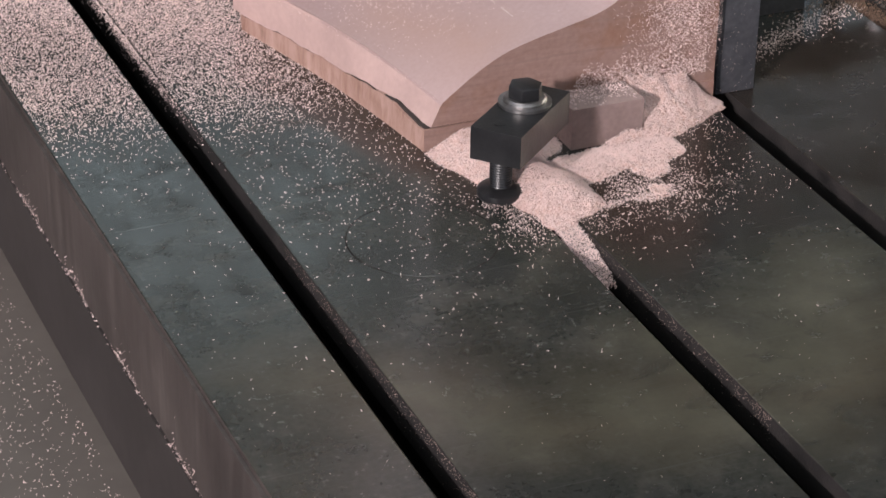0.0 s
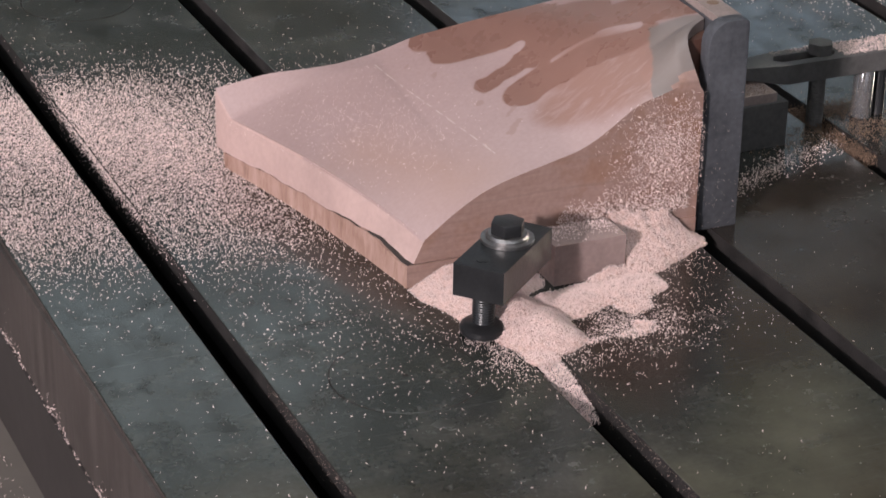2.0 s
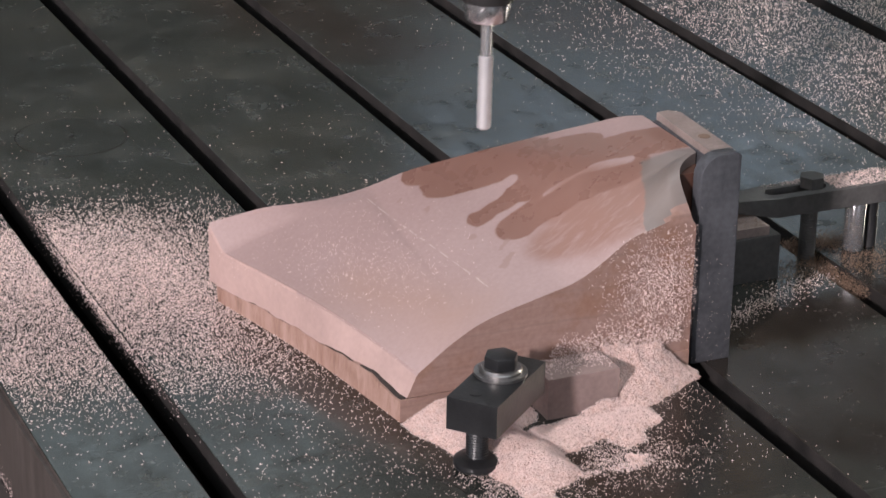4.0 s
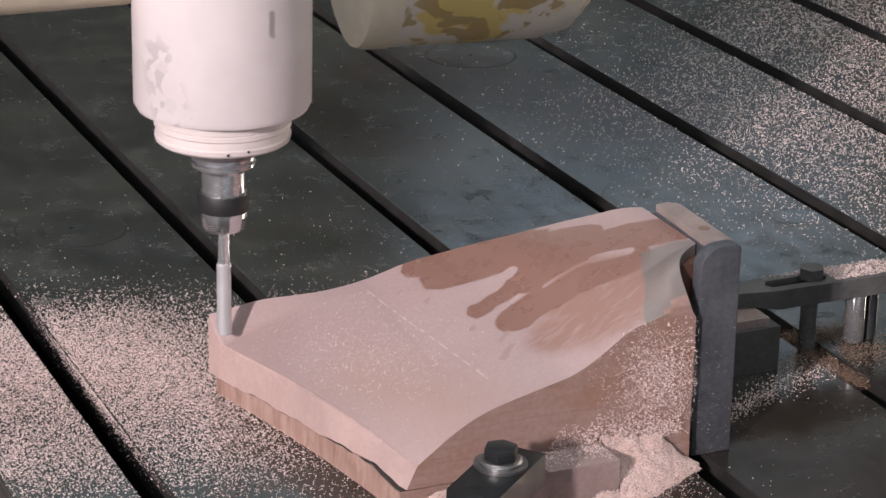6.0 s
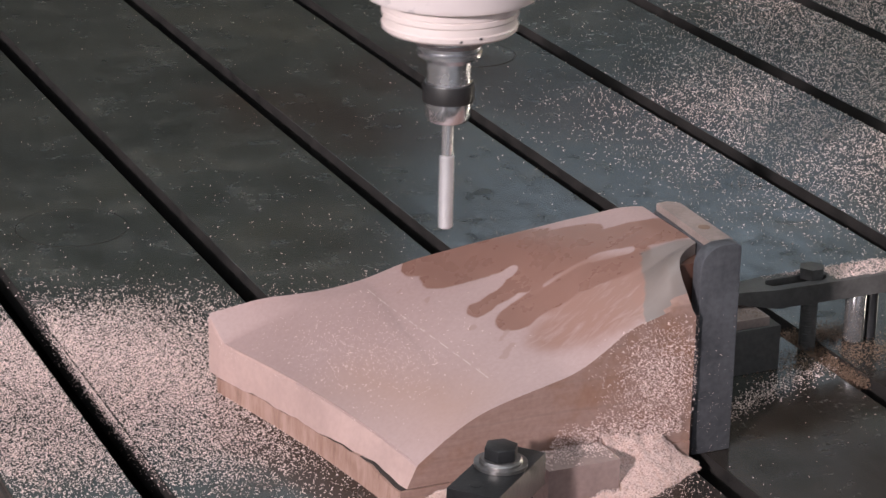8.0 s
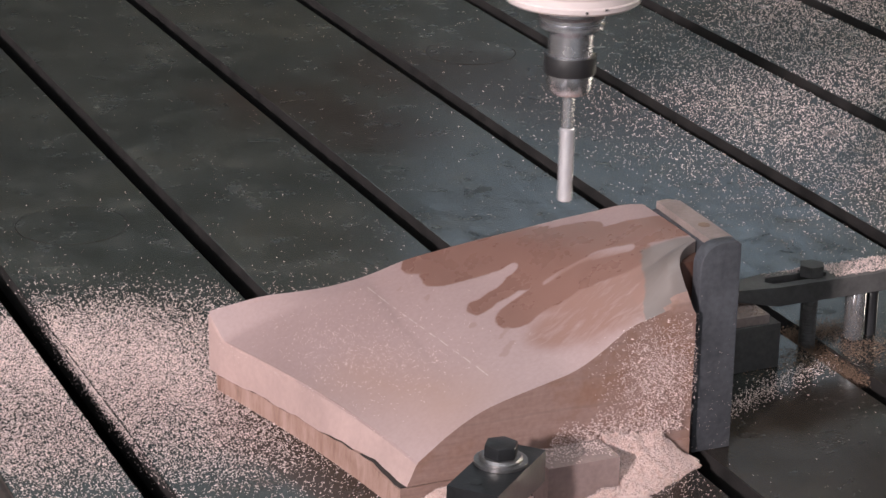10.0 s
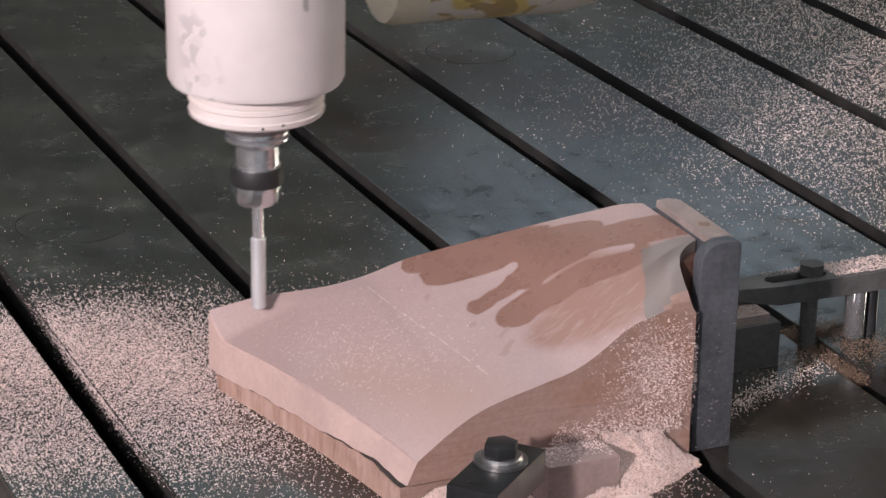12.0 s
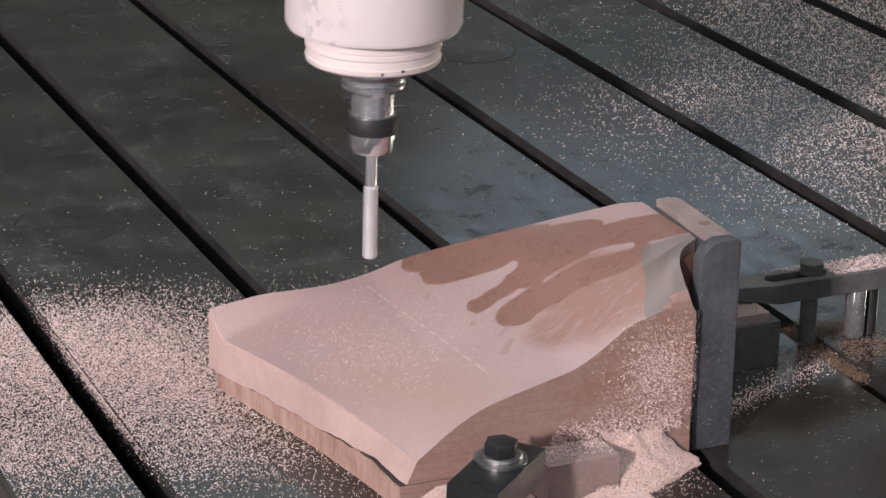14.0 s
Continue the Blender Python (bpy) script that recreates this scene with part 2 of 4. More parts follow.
def part(name, bm, mat, parent, label="", smooth=True, bevel=0.0, seg=2):
    return ob_of(name, bm, mat, parent, label, smooth, bevel, seg)


def thing(name, m, label, category, group="", kind=""):
    ob = new(name)
    ob.empty_display_size = 0.05
    ob.matrix_world = m
    return tagged(ob, label, category, group, kind)


def box(x0, x1, y0, y1, z0, z1, bm=None):
    bm = bm or bmesh.new()
    vs = [bm.verts.new((x, y, z)) for z in (z0, z1) for y in (y0, y1) for x in (x0, x1)]
    for f in ((0, 2, 3, 1), (4, 5, 7, 6), (0, 1, 5, 4), (1, 3, 7, 5), (3, 2, 6, 7), (2, 0, 4, 6)):
        bm.faces.new([vs[i] for i in f])
    return bm


def lathe(profile, n=48, bm=None, turn=None):
    """A solid of revolution about z from rows of radius and height, bottom first."""
    bm = bm or bmesh.new()
    rings = []
    for r, z in profile:
        rings.append([bm.verts.new((r * math.cos(2 * math.pi * i / n), r * math.sin(2 * math.pi * i / n), z)) for i in range(n)])
    for a, b in zip(rings, rings[1:]):
        for i in range(n):
            bm.faces.new((a[i], a[(i + 1) % n], b[(i + 1) % n], b[i]))
    bm.faces.new(rings[0][::-1])
    bm.faces.new(rings[-1])
    if turn is not None:
        bmesh.ops.transform(bm, matrix=turn, verts=bm.verts)
    return bm


def extrude(points, z0, z1, m=None):
    """A prism over an outline given counter-clockwise."""
    bm = bmesh.new()
    low = [bm.verts.new((x, y, z0)) for x, y in points]
    top = [bm.verts.new((x, y, z1)) for x, y in points]
    bm.faces.new(low[::-1])
    bm.faces.new(top)
    n = len(points)
    for i in range(n):
        bm.faces.new((low[i], low[(i + 1) % n], top[(i + 1) % n], top[i]))
    if m is not None:
        bmesh.ops.transform(bm, matrix=m, verts=bm.verts)
    return bm


# ---- hall ----
def wall(name, bm, mat=PLASTER):
    return tagged(ob_of(name, bm, mat), "plain grey hall wall", "wall", kind="structure")


def hall():
    x0, x1, y0, y1, z0, z1 = -4.0, 8.0, -4.0, 9.0, -0.2, 4.5
    w = 0.25
    tagged(ob_of("floor", box(x0 - w, x1 + w, y0 - w, y1 + w, z0 - 0.2, z0), CONCRETE), "dusty beige concrete workshop floor", "floor", kind="structure")
    bm = box(x0, x1, y0, 1.4, z1, z1 + w)
    box(x0, x1, 3.0, y1, z1, z1 + w, bm)
    box(x0, -0.8, 1.4, 3.0, z1, z1 + w, bm)
    box(2.8, x1, 1.4, 3.0, z1, z1 + w, bm)
    tagged(ob_of("ceiling", bm, CEILING), "pale grey hall ceiling with a skylight", "ceiling", kind="structure")
    bm = box(x0 - w, x0, y0, -3.8, z0, z1)
    box(x0 - w, x0, 4.0, y1, z0, z1, bm)
    box(x0 - w, x0, -3.8, 4.0, z0, 1.2, bm)
    box(x0 - w, x0, -3.8, 4.0, 4.3, z1, bm)
    wall("wall_west", bm)
    # Opening added only for the warm east lamp.
    bm = box(x1, x1 + w, y0, 3.0, z0, z1)
    box(x1, x1 + w, 6.0, y1, z0, z1, bm)
    box(x1, x1 + w, 3.0, 6.0, z0, 1.4, bm)
    box(x1, x1 + w, 3.0, 6.0, 3.4, z1, bm)
    wall("wall_east", bm)
    # Opening added only for the south fill lamp.
    bm = box(x0 - w, -2.0, y0 - w, y0, z0, z1)
    box(3.0, x1 + w, y0 - w, y0, z0, z1, bm)
    box(-2.0, 3.0, y0 - w, y0, z0, 1.2, bm)
    box(-2.0, 3.0, y0 - w, y0, 3.6, z1, bm)
    wall("wall_south", bm)
    bm = box(x0 - w, 1.2, y1, y1 + w, z0, z1)
    box(3.6, 3.9, y1, y1 + w, z0, z1, bm)
    box(1.2, 3.6, y1, y1 + w, z0, 3.5, bm)
    box(1.2, 3.6, y1, y1 + w, 4.4, z1, bm)
    box(6.3, x1 + w, y1, y1 + w, z0, z1, bm)
    box(3.9, 6.3, y1, y1 + w, z0, 2.45, bm)
    box(3.9, 6.3, y1, y1 + w, 3.4, z1, bm)
    wall("wall_north", bm, DARK_PLASTER)


hall()

# ---- slotted machine table ----
EDGE, SLOT0, PITCH, SLOT = 0.479, 0.6005, 0.2453, 0.0272
TY0, TY1, NSLOT = 0.7, 4.6, 8


def table():
    t = thing("machine_table", pose(0, 0, 0), "dark oiled cast-iron machine table with parallel T-slots", "machine table")
    edges = [EDGE] + [SLOT0 + k * PITCH for k in range(NSLOT)] + [SLOT0 + NSLOT * PITCH - 0.05]
    for k in range(NSLOT + 1):
        a = edges[k] + (SLOT / 2 if k else 0)
        b = edges[k + 1] - (SLOT / 2 if k < NSLOT else 0)
        cut = 0.010
        pts = [(a, 0), (a, -0.032)]
        pts += [(a + cut, -0.032), (a + cut, -0.058)] if k else [(a, -0.058)]
        pts += [(b - cut, -0.058), (b - cut, -0.032)] if k < NSLOT else [(b, -0.058)]
        pts += [(b, -0.032), (b, 0)]
        bm = extrude(pts, -TY1, -TY0, Matrix(((1, 0, 0, 0), (0, 0, -1, 0), (0, 1, 0, 0), (0, 0, 0, 1))))
        for f in bm.faces:
            f.material_index = 0
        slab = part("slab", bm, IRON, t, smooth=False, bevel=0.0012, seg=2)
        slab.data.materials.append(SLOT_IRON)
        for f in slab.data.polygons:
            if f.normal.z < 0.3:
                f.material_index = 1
            # Sun-facing slot walls take the darkest tone, so they read as shaded.
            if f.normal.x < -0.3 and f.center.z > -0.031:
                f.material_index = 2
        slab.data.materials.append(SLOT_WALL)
        if k == 0:
            slab.data.materials.append(SIDE_IRON)
            for f in slab.data.polygons:
                if f.normal.x < -0.3 and f.center.x < EDGE + 0.01:
                    f.material_index = 3
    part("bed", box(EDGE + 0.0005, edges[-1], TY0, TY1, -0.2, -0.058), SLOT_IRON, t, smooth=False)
    part("side_rail", box(EDGE - 0.004, EDGE + 0.0, TY0, TY1, -0.094, -0.004), SIDE_IRON, t, "brown painted side of the table", smooth=False)
    part("side_ledge", box(EDGE - 0.0065, EDGE, TY0, TY1, -0.1995, -0.094), LEDGE_IRON, t, smooth=False, bevel=0.002)
    for x, y in ((0.7227, 2.6607), (0.7245, 1.689), (1.4568, 3.159)):
        c = part("cover", lathe([(0.0640, -0.004), (0.0640, 0.0002), (0.0636, 0.0004)], 64, None, pose(x, y, 0)), IRON, t, "round flush cover", smooth=False)
        part("cover_seam", lathe([(0.0651, -0.004), (0.0651, 0.0002)], 64, None, pose(x, y, 0)), SLOT_IRON, c, smooth=False)
        part("lifting_hole", lathe([(0.0028, 0.0), (0.0028, 0.0006)], 16, None, pose(x, y, 0)), SLOT_IRON, c)
    return t


table()


# ---- blade pattern ----
FRONT = 1.84
BACK = [(0.72, 0.0765), (0.7724, 0.0946), (0.8004, 0.0985), (0.831, 0.1042), (0.864, 0.1153), (0.9019, 0.1346), (0.9574, 0.1529), (1.0177, 0.1712), (1.068, 0.187), (1.092, 0.197), (1.12, 0.199)]
NEAR = [(0.72, -0.004), (0.76, 0.0195), (0.80, 0.0435), (0.839, 0.070), (0.866, 0.084), (0.893, 0.092), (0.910, 0.096), (0.960, 0.108), (0.983, 0.121), (1.016, 0.145), (1.071, 0.155), (1.12, 0.158)]


def along(table_, x):
    xs, zs = [a for a, _ in table_], [b for _, b in table_]
    return float(sum(np.interp(x + d, xs, zs) for d in (-0.010, -0.004, 0.004, 0.010)) / 4) if x > xs[0] + 0.01 else float(np.interp(x, xs, zs))


def back_y(x):
    return 2.17 - 0.42 * (x - 0.72) - 0.012 * max(0.0, (x - 1.03) / 0.074) ** 2


def end_x(y, z):
    """The root end of the blade, with a round scoop beside the hub at its front."""
    if z < 0.146 and y < 1.90:
        return 1.0815
    scoop = 1.0715 + 0.035 * ((y - 1.853) / 0.037) ** 2 if y < 1.90 else ROOT
    return min(ROOT, scoop + 0.6 * max(0.0, 0.155 - z))


def left_x(v):
    return 0.8055 - 0.0825 * v + 0.004 * math.sin(math.pi * v)


INNER = [(0.72, 0.050), (0.761, 0.075), (0.80, 0.0915), (0.831, 0.1035), (0.864, 0.1150)]
ROOT = 1.1060


def blade_top(u, v):
    x = left_x(v) + (ROOT - left_x(v)) * u
    zb, zf = along(BACK, x), along(NEAR, x)
    y = FRONT + (back_y(x) - FRONT) * v
    s = min(1.0, max(0.0, (x - 0.93) / 0.155))
    w = 1 - (1 - v) ** (1 + 9 * s ** 3)
    lip = 0.93
    if x < 0.864:
        zi = along(INNER, x)
        z = zf + (zi - zf) * (v / lip) if v < lip else zi + (zb - zi) * (v - lip) / (1 - lip)
    else:
        z = zf + (zb - zf) * w
    z -= 0.0025 * math.sin(math.pi * min(1.0, v / lip)) * math.exp(-((x - 0.825) / 0.07) ** 2)
    if v < lip:
        x0 = left_x(v)
        zl = 0.0440 + 0.0105 * v + 0.0055 * math.sin(math.pi * v) + 0.030 * v * (1 - v) ** 2
        z0 = along(NEAR, x0) + (along(INNER, x0) - along(NEAR, x0)) * (v / lip)
        z += (zl - z0) * (1 - min(1.0, u / 0.25)) ** 2
    return Vector((x, y, z))


def blade_material():
    """Pink coat over resin board, brown where the varnish has soaked in, grey round the root."""
    m = material("blade_pattern_coat", 0.5)
    v = coords(m)
    n1, n2 = noise_of(m, v, 9, 4), noise_of(m, v, 260, 3)
    n3 = noise_of(m, v, 38, 4, 0.6)
    col = ramp(m, n1, [(0.3, (0.325, 0.230, 0.222)), (0.7, (0.375, 0.272, 0.266))])
    col = mix(m, 0.18, col, ramp(m, n2, [(0.3, (0.36, 0.25, 0.23)), (0.7, (0.56, 0.42, 0.40))]))
    peach = inside(m, any_of(m, wobble(m, v, 14, 0.05), [((0.80, 1.98), (0.86, 1.87), 0.01)]), 0.055)
    col = mix(m, math_of(m, "MULTIPLY", peach, 0.8), col, (0.345, 0.222, 0.180))
    p = wobble(m, v, 45, 0.012)
    orange = any_of(m, p, [((1.005, 1.925), (1.045, 1.875), 0.036), ((0.965, 1.90), (1.02, 1.865), 0.022), ((1.0, 1.875), (1.05, 1.86), 0.024)])
    streak = noise_of(m, coords(m, (20, 75, 1), (0, 0, radians(-40))), 2.2, 4, 0.6, 0.4)
    col = mix(m, math_of(m, "MULTIPLY", inside(m, orange, 0.012), ramp(m, streak, [(0.25, 0.3), (0.5, 1.0)])), col, (0.265, 0.155, 0.128))
    brown = any_of(m, p, [((0.920, 2.050), (1.04, 1.995), 0.021), ((0.95, 2.065), (1.0, 2.045), 0.028), ((0.928, 1.979), (0.98, 1.984), 0.0115), ((0.918, 2.082), (1.0, 2.056), 0.024),
                          ((0.98, 1.984), (1.07, 1.955), 0.021), ((0.949, 1.943), (0.99, 1.947), 0.019), ((0.99, 1.945), (1.05, 1.92), 0.022), ((1.04, 1.965), (1.105, 1.930), 0.026)])
    pink = any_of(m, wobble(m, v, 60, 0.006), [((0.895, 2.004), (0.972, 2.0025), 0.006), ((0.985, 1.9565), (1.03, 1.946), 0.0022), ((1.03, 1.946), (1.056, 1.929), 0.0062),
                                              ((1.025, 2.066), (1.115, 1.990), 0.024)])
    keep = math_of(m, "MULTIPLY", inside(m, brown, 0.0014), math_of(m, "SUBTRACT", 1.0, inside(m, pink, 0.0012)))
    col = mix(m, keep, col, mix(m, n3, (0.200, 0.108, 0.086), (0.248, 0.140, 0.115)))
    # grey band round the root
    side = vec_math(m, "DOT_PRODUCT", vec_math(m, "SUBTRACT", p, (1.034, 1.854, 0)), (-0.915, 0.403, 0))
    grey = inside(m, side, 0.0012)
    high = math_of(m, "MULTIPLY", grey, math_of(m, "SUBTRACT", 1.0, inside(m, stroke(m, p, (1.02, 1.995), (1.12, 1.955), 0.056), 0.003)))
    col = mix(m, math_of(m, "MULTIPLY", high, 0.85), col, mix(m, n3, (0.145, 0.128, 0.120), (0.190, 0.170, 0.160)))
    # small stains and the scribed line
    spots = any_of(m, wobble(m, v, 130, 0.010), [((0.893, 2.026), (0.896, 2.028), 0.0025), ((0.908, 1.957), (0.913, 1.958), 0.0028), ((0.880, 2.062), (0.883, 2.062), 0.0016),
                                               ((0.925, 1.925), (0.935, 1.932), 0.0025), ((0.915, 1.90), (0.93, 1.912), 0.003)])
    col = mix(m, math_of(m, "MULTIPLY", inside(m, spots, 0.001), 0.7), col, (0.30, 0.20, 0.18))
    line = inside(m, stroke(m, vec_math(m, "MULTIPLY", v, (1, 1, 0)), (0.859, 2.091), (0.893, 1.882), 0.0003), 0.0004)
    dash = ramp(m, noise_of(m, v, 140, 1), [(0.45, 0.0), (0.5, 0.6)])
    col = mix(m, math_of(m, "MULTIPLY", line, dash), col, (0.72, 0.62, 0.58))
    rough = mix(m, keep, ramp(m, n1, [(0.3, 0.42), (0.7, 0.55)]), ramp(m, n3, [(0.3, 0.22), (0.7, 0.36)]))
    return finish(m, col, rough, n2, 0.08, 0.0005)


def side_material():
    """Layered board at the front of the pattern: grey-brown grain, lamination seams and rusty stains."""
    m = material("layered_board", 0.65)
    v = coords(m)
    grain = noise_of(m, coords(m, (8, 8, 60)), 3.0, 5, 0.6, 0.8)
    blot, fine = noise_of(m, v, 22, 4), noise_of(m, v, 180, 3)
    col = ramp(m, grain, [(0.25, (0.238, 0.140, 0.116)), (0.5, (0.280, 0.174, 0.148)), (0.75, (0.318, 0.208, 0.182))])
    col = mix(m, ramp(m, blot, [(0.50, 0.0), (0.68, 0.75)]), col, (0.24, 0.115, 0.070))
    col = mix(m, 0.2, col, ramp(m, fine, [(0.3, (0.2, 0.13, 0.11)), (0.7, (0.45, 0.33, 0.29))]))
    wave = node(m, "ShaderNodeTexWave", Scale=11.0, Distortion=1.2, Detail=2.0)
    wave.bands_direction = "Z"
    link(m, v, wave.inputs["Vector"])
    col = mix(m, ramp(m, wave.outputs["Fac"], [(0.965, 0.0), (0.995, 0.22)]), col, (0.18, 0.12, 0.10))
    return finish(m, col, ramp(m, blot, [(0.3, 0.5), (0.7, 0.75)]), grain, 0.25, 0.0008)


def plank_material():
    m = material("stained_plank", 0.7)
    v = coords(m)
    drips = noise_of(m, coords(m, (42, 42, 9)), 2.0, 6, 0.72, 0.5)
    blot = noise_of(m, v, 18, 4)
    col = ramp(m, drips, [(0.28, (0.13, 0.068, 0.048)), (0.43, (0.32, 0.182, 0.140)), (0.58, (0.46, 0.295, 0.250))])
    col = mix(m, 0.4, col, ramp(m, blot, [(0.35, (0.22, 0.13, 0.10)), (0.65, (0.42, 0.29, 0.25))]))
    return finish(m, col, ramp(m, blot, [(0.3, 0.55), (0.7, 0.8)]), drips, 0.3, 0.0008)


FRONT_BOARD = side_material()
# Near-black, for a slab inside the split that stands for its shade.
SEAM = plain("split_shade", (0.03, 0.022, 0.02), 0.9, 0, 0.3, 90)
BLADE = blade_material()
PLANK = plank_material()
# End face of the pattern, a paler pink than the coat on top.
END_BOARD = plain("pale_end_board", (0.450, 0.315, 0.290), 0.7, 0, 0.15, 60, 0.3)


def gap_height(x, y):
    """The height of the wavy split between the base board and the pattern."""
    a = min(1.0, max(0.0, (2.15 - y) / 0.31))
    return 0.0150 + 0.0112 * min(1.0, a / 0.7) - 0.0055 * max(0.0, (a - 0.86) / 0.14) + 0.0012 * math.sin(9 * a) + 0.0009 * math.sin(31 * a + 1) + 0.0006 * math.sin(77 * a)


def base_x(y):
    """The free end of the base board."""
    k = min(1.0, max(0.0, (2.150 - y) / 0.3115))
    return 0.7255 + 0.063 * k + 0.0065 * math.sin(math.pi * k)


def flare(v, p):
    """How far the end face of the pattern runs out towards its foot: it hangs back over the base board at the front corner."""
    ledge = 0.0070 * max(0.0, 1 - v / 0.42) + 0.0004
    return max(0.0, p.x - base_x(p.y) - ledge)


def blade():
    t = thing("blade_pattern", pose(0, 0, 0), "pink coated blade pattern with twisted top and brown stains", "blade pattern")
    nu, nv = 120, 66
    bm = bmesh.new()
    g = [[bm.verts.new(blade_top(i / nu, j / nv)) for j in range(nv + 1)] for i in range(nu + 1)]
    for i in range(nu):
        for j in range(nv):
            bm.faces.new((g[i][j], g[i + 1][j], g[i + 1][j + 1], g[i][j + 1]))
    ring = [g[i][0] for i in range(nu + 1)] + [g[nu][j] for j in range(1, nv + 1)]
    ring += [g[i][nv] for i in range(nu - 1, -1, -1)] + [g[0][j] for j in range(nv - 1, 0, -1)]
    rings = [ring]
    tip = {g[0][j]: flare(j / nv, g[0][j].co) for j in range(nv + 1)}
    for k in range(1, 25):
        f = k / 24
        rings.append([bm.verts.new((p.co.x - tip.get(p, 0.0) * f + (0.0011 if k == 1 and p in tip else 0.0), p.co.y, p.co.z + (gap_height(p.co.x, p.co.y) - p.co.z) * f)) for p in ring])
    n = len(ring)
    for a, b in zip(rings, rings[1:]):
        for i in range(n):
            bm.faces.new((a[i], b[i], b[(i + 1) % n], a[(i + 1) % n]))
    bm.faces.new(rings[-1][::-1])
    for p in bm.verts:
        if p.co.x > 1.03:
            f = (p.co.x - 1.03) / (ROOT - 1.03)
            p.co.x = 1.03 + f * (end_x(p.co.y, p.co.z) - 1.03)
    body = part("blade", bm, BLADE, t)
    body.data.materials.append(FRONT_BOARD)
    for f in body.data.polygons:
        if f.normal.y < -0.75 and f.center.y < FRONT + 0.004 or f.normal.x > 0.8:
            f.material_index = 1
    body.data.materials.append(END_BOARD)
    for f in body.data.polygons:
        if f.normal.x < -0.6 and abs(f.normal.z) < 0.62 and f.center.z < along(NEAR, 0.81) + 0.03 and f.center.x < base_x(f.center.y) + 0.0185:
            f.material_index = 2
    outline = [(0.7885, 1.8385), (1.0810, 1.8385), (1.0810, back_y(1.0810) + 0.004), (0.742, 2.174), (0.731, 2.171), (0.7255, 2.150)]
    outline += [(0.7255 + (0.7885 - 0.7255) * k / 24 + 0.0065 * math.sin(math.pi * k / 24), 2.150 + (1.8385 - 2.150) * k / 24) for k in range(1, 24)]
    bm = extrude(outline, 0.0, 0.02)
    rng = random.Random(4)
    for p in bm.verts:
        if p.co.z > 0.01:
            a = min(1.0, max(0.0, (2.15 - p.co.y) / 0.31))
            wide = 0.0003 + (0.0016 + 0.0012 * math.sin(23 * a)) * max(0.0, a - 0.4) / 0.6 * (1 if p.co.x < 0.80 else 0)
            p.co.z = gap_height(p.co.x, p.co.y) - wide + rng.uniform(-0.0004, 0.0004) * (p.co.x < 0.8)
    base = part("base_board", bm, PLANK, t, "stained brown wooden base board", smooth=False)
    base.data.materials.append(FRONT_BOARD)
    for f in base.data.polygons:
        if f.normal.y < -0.75:
            f.material_index = 1
    inner = [(x + (0.0018 if x < 0.9 else -0.004), y + (0.003 if y < 1.9 else -0.004)) for x, y in outline]
    bm = extrude(inner, 0.012, 0.02)
    for p in bm.verts:
        if p.co.z > 0.015:
            p.co.z = gap_height(p.co.x, p.co.y) - 0.0002
    part("seam", bm, SEAM, t, "dark slab standing for shade in the split", smooth=False)
    part("root_flange", box(1.0770, 1.1050, 1.8690, 1.89, 0.10, 0.1860), HUB, t, "dark brown root flange", smooth=False)
    return t


blade()


# ---- end plate ----
def end_plate():
    t = thing("end_plate", pose(0, 0, 0), "grey steel end plate standing against the blade root", "steel plate")
    r, pts = 0.022, [(1.0900, 0.0), (1.1315, 0.0), (1.1315, 0.2045), (1.1265, 0.2075)]
    pts += [(1.0900 + r - r * math.sin(a), 0.2075 - r + r * math.cos(a)) for a in [math.pi / 20 * k for k in range(11)]]
    turn = Matrix(((1, 0, 0, 0), (0, 0, -1, 0), (0, 1, 0, 0), (0, 0, 0, 1)))
    part("plate", extrude(pts, -1.866, -1.850, turn), PLATE_STEEL, t, bevel=0.0014)
    part("backing", extrude([(1.1075, 0.0), (1.131, 0.0), (1.131, 0.1985), (1.1075, 0.1985)], -1.978, -1.8665, turn), PLATE_STEEL, t, smooth=False, bevel=0.001)
    cap = [(1.1070, 1.8665), (1.1310, 1.8665), (1.1340, 1.972), (1.1250, 1.981), (1.1120, 1.979)]
    c = part("cap", extrude(cap, 0.1987, 0.2058), DUSTY_STEEL, t, "steel cap strip under pale dust", bevel=0.0012)
    # Bolt in the cap, drawn as a flat brown disc.
    part("cap_bolt", lathe([(0.0058, 0.0), (0.0058, 0.0006)], 20, None, pose(1.1215, 1.9035, 0.2056)), BROWN_CHIP, c)
    return t


end_plate()


# ---- clamps ----
def hexagon(r, z0, z1):
    return extrude([(r * math.cos(math.pi / 3 * i), r * math.sin(math.pi / 3 * i)) for i in range(6)], z0, z1)


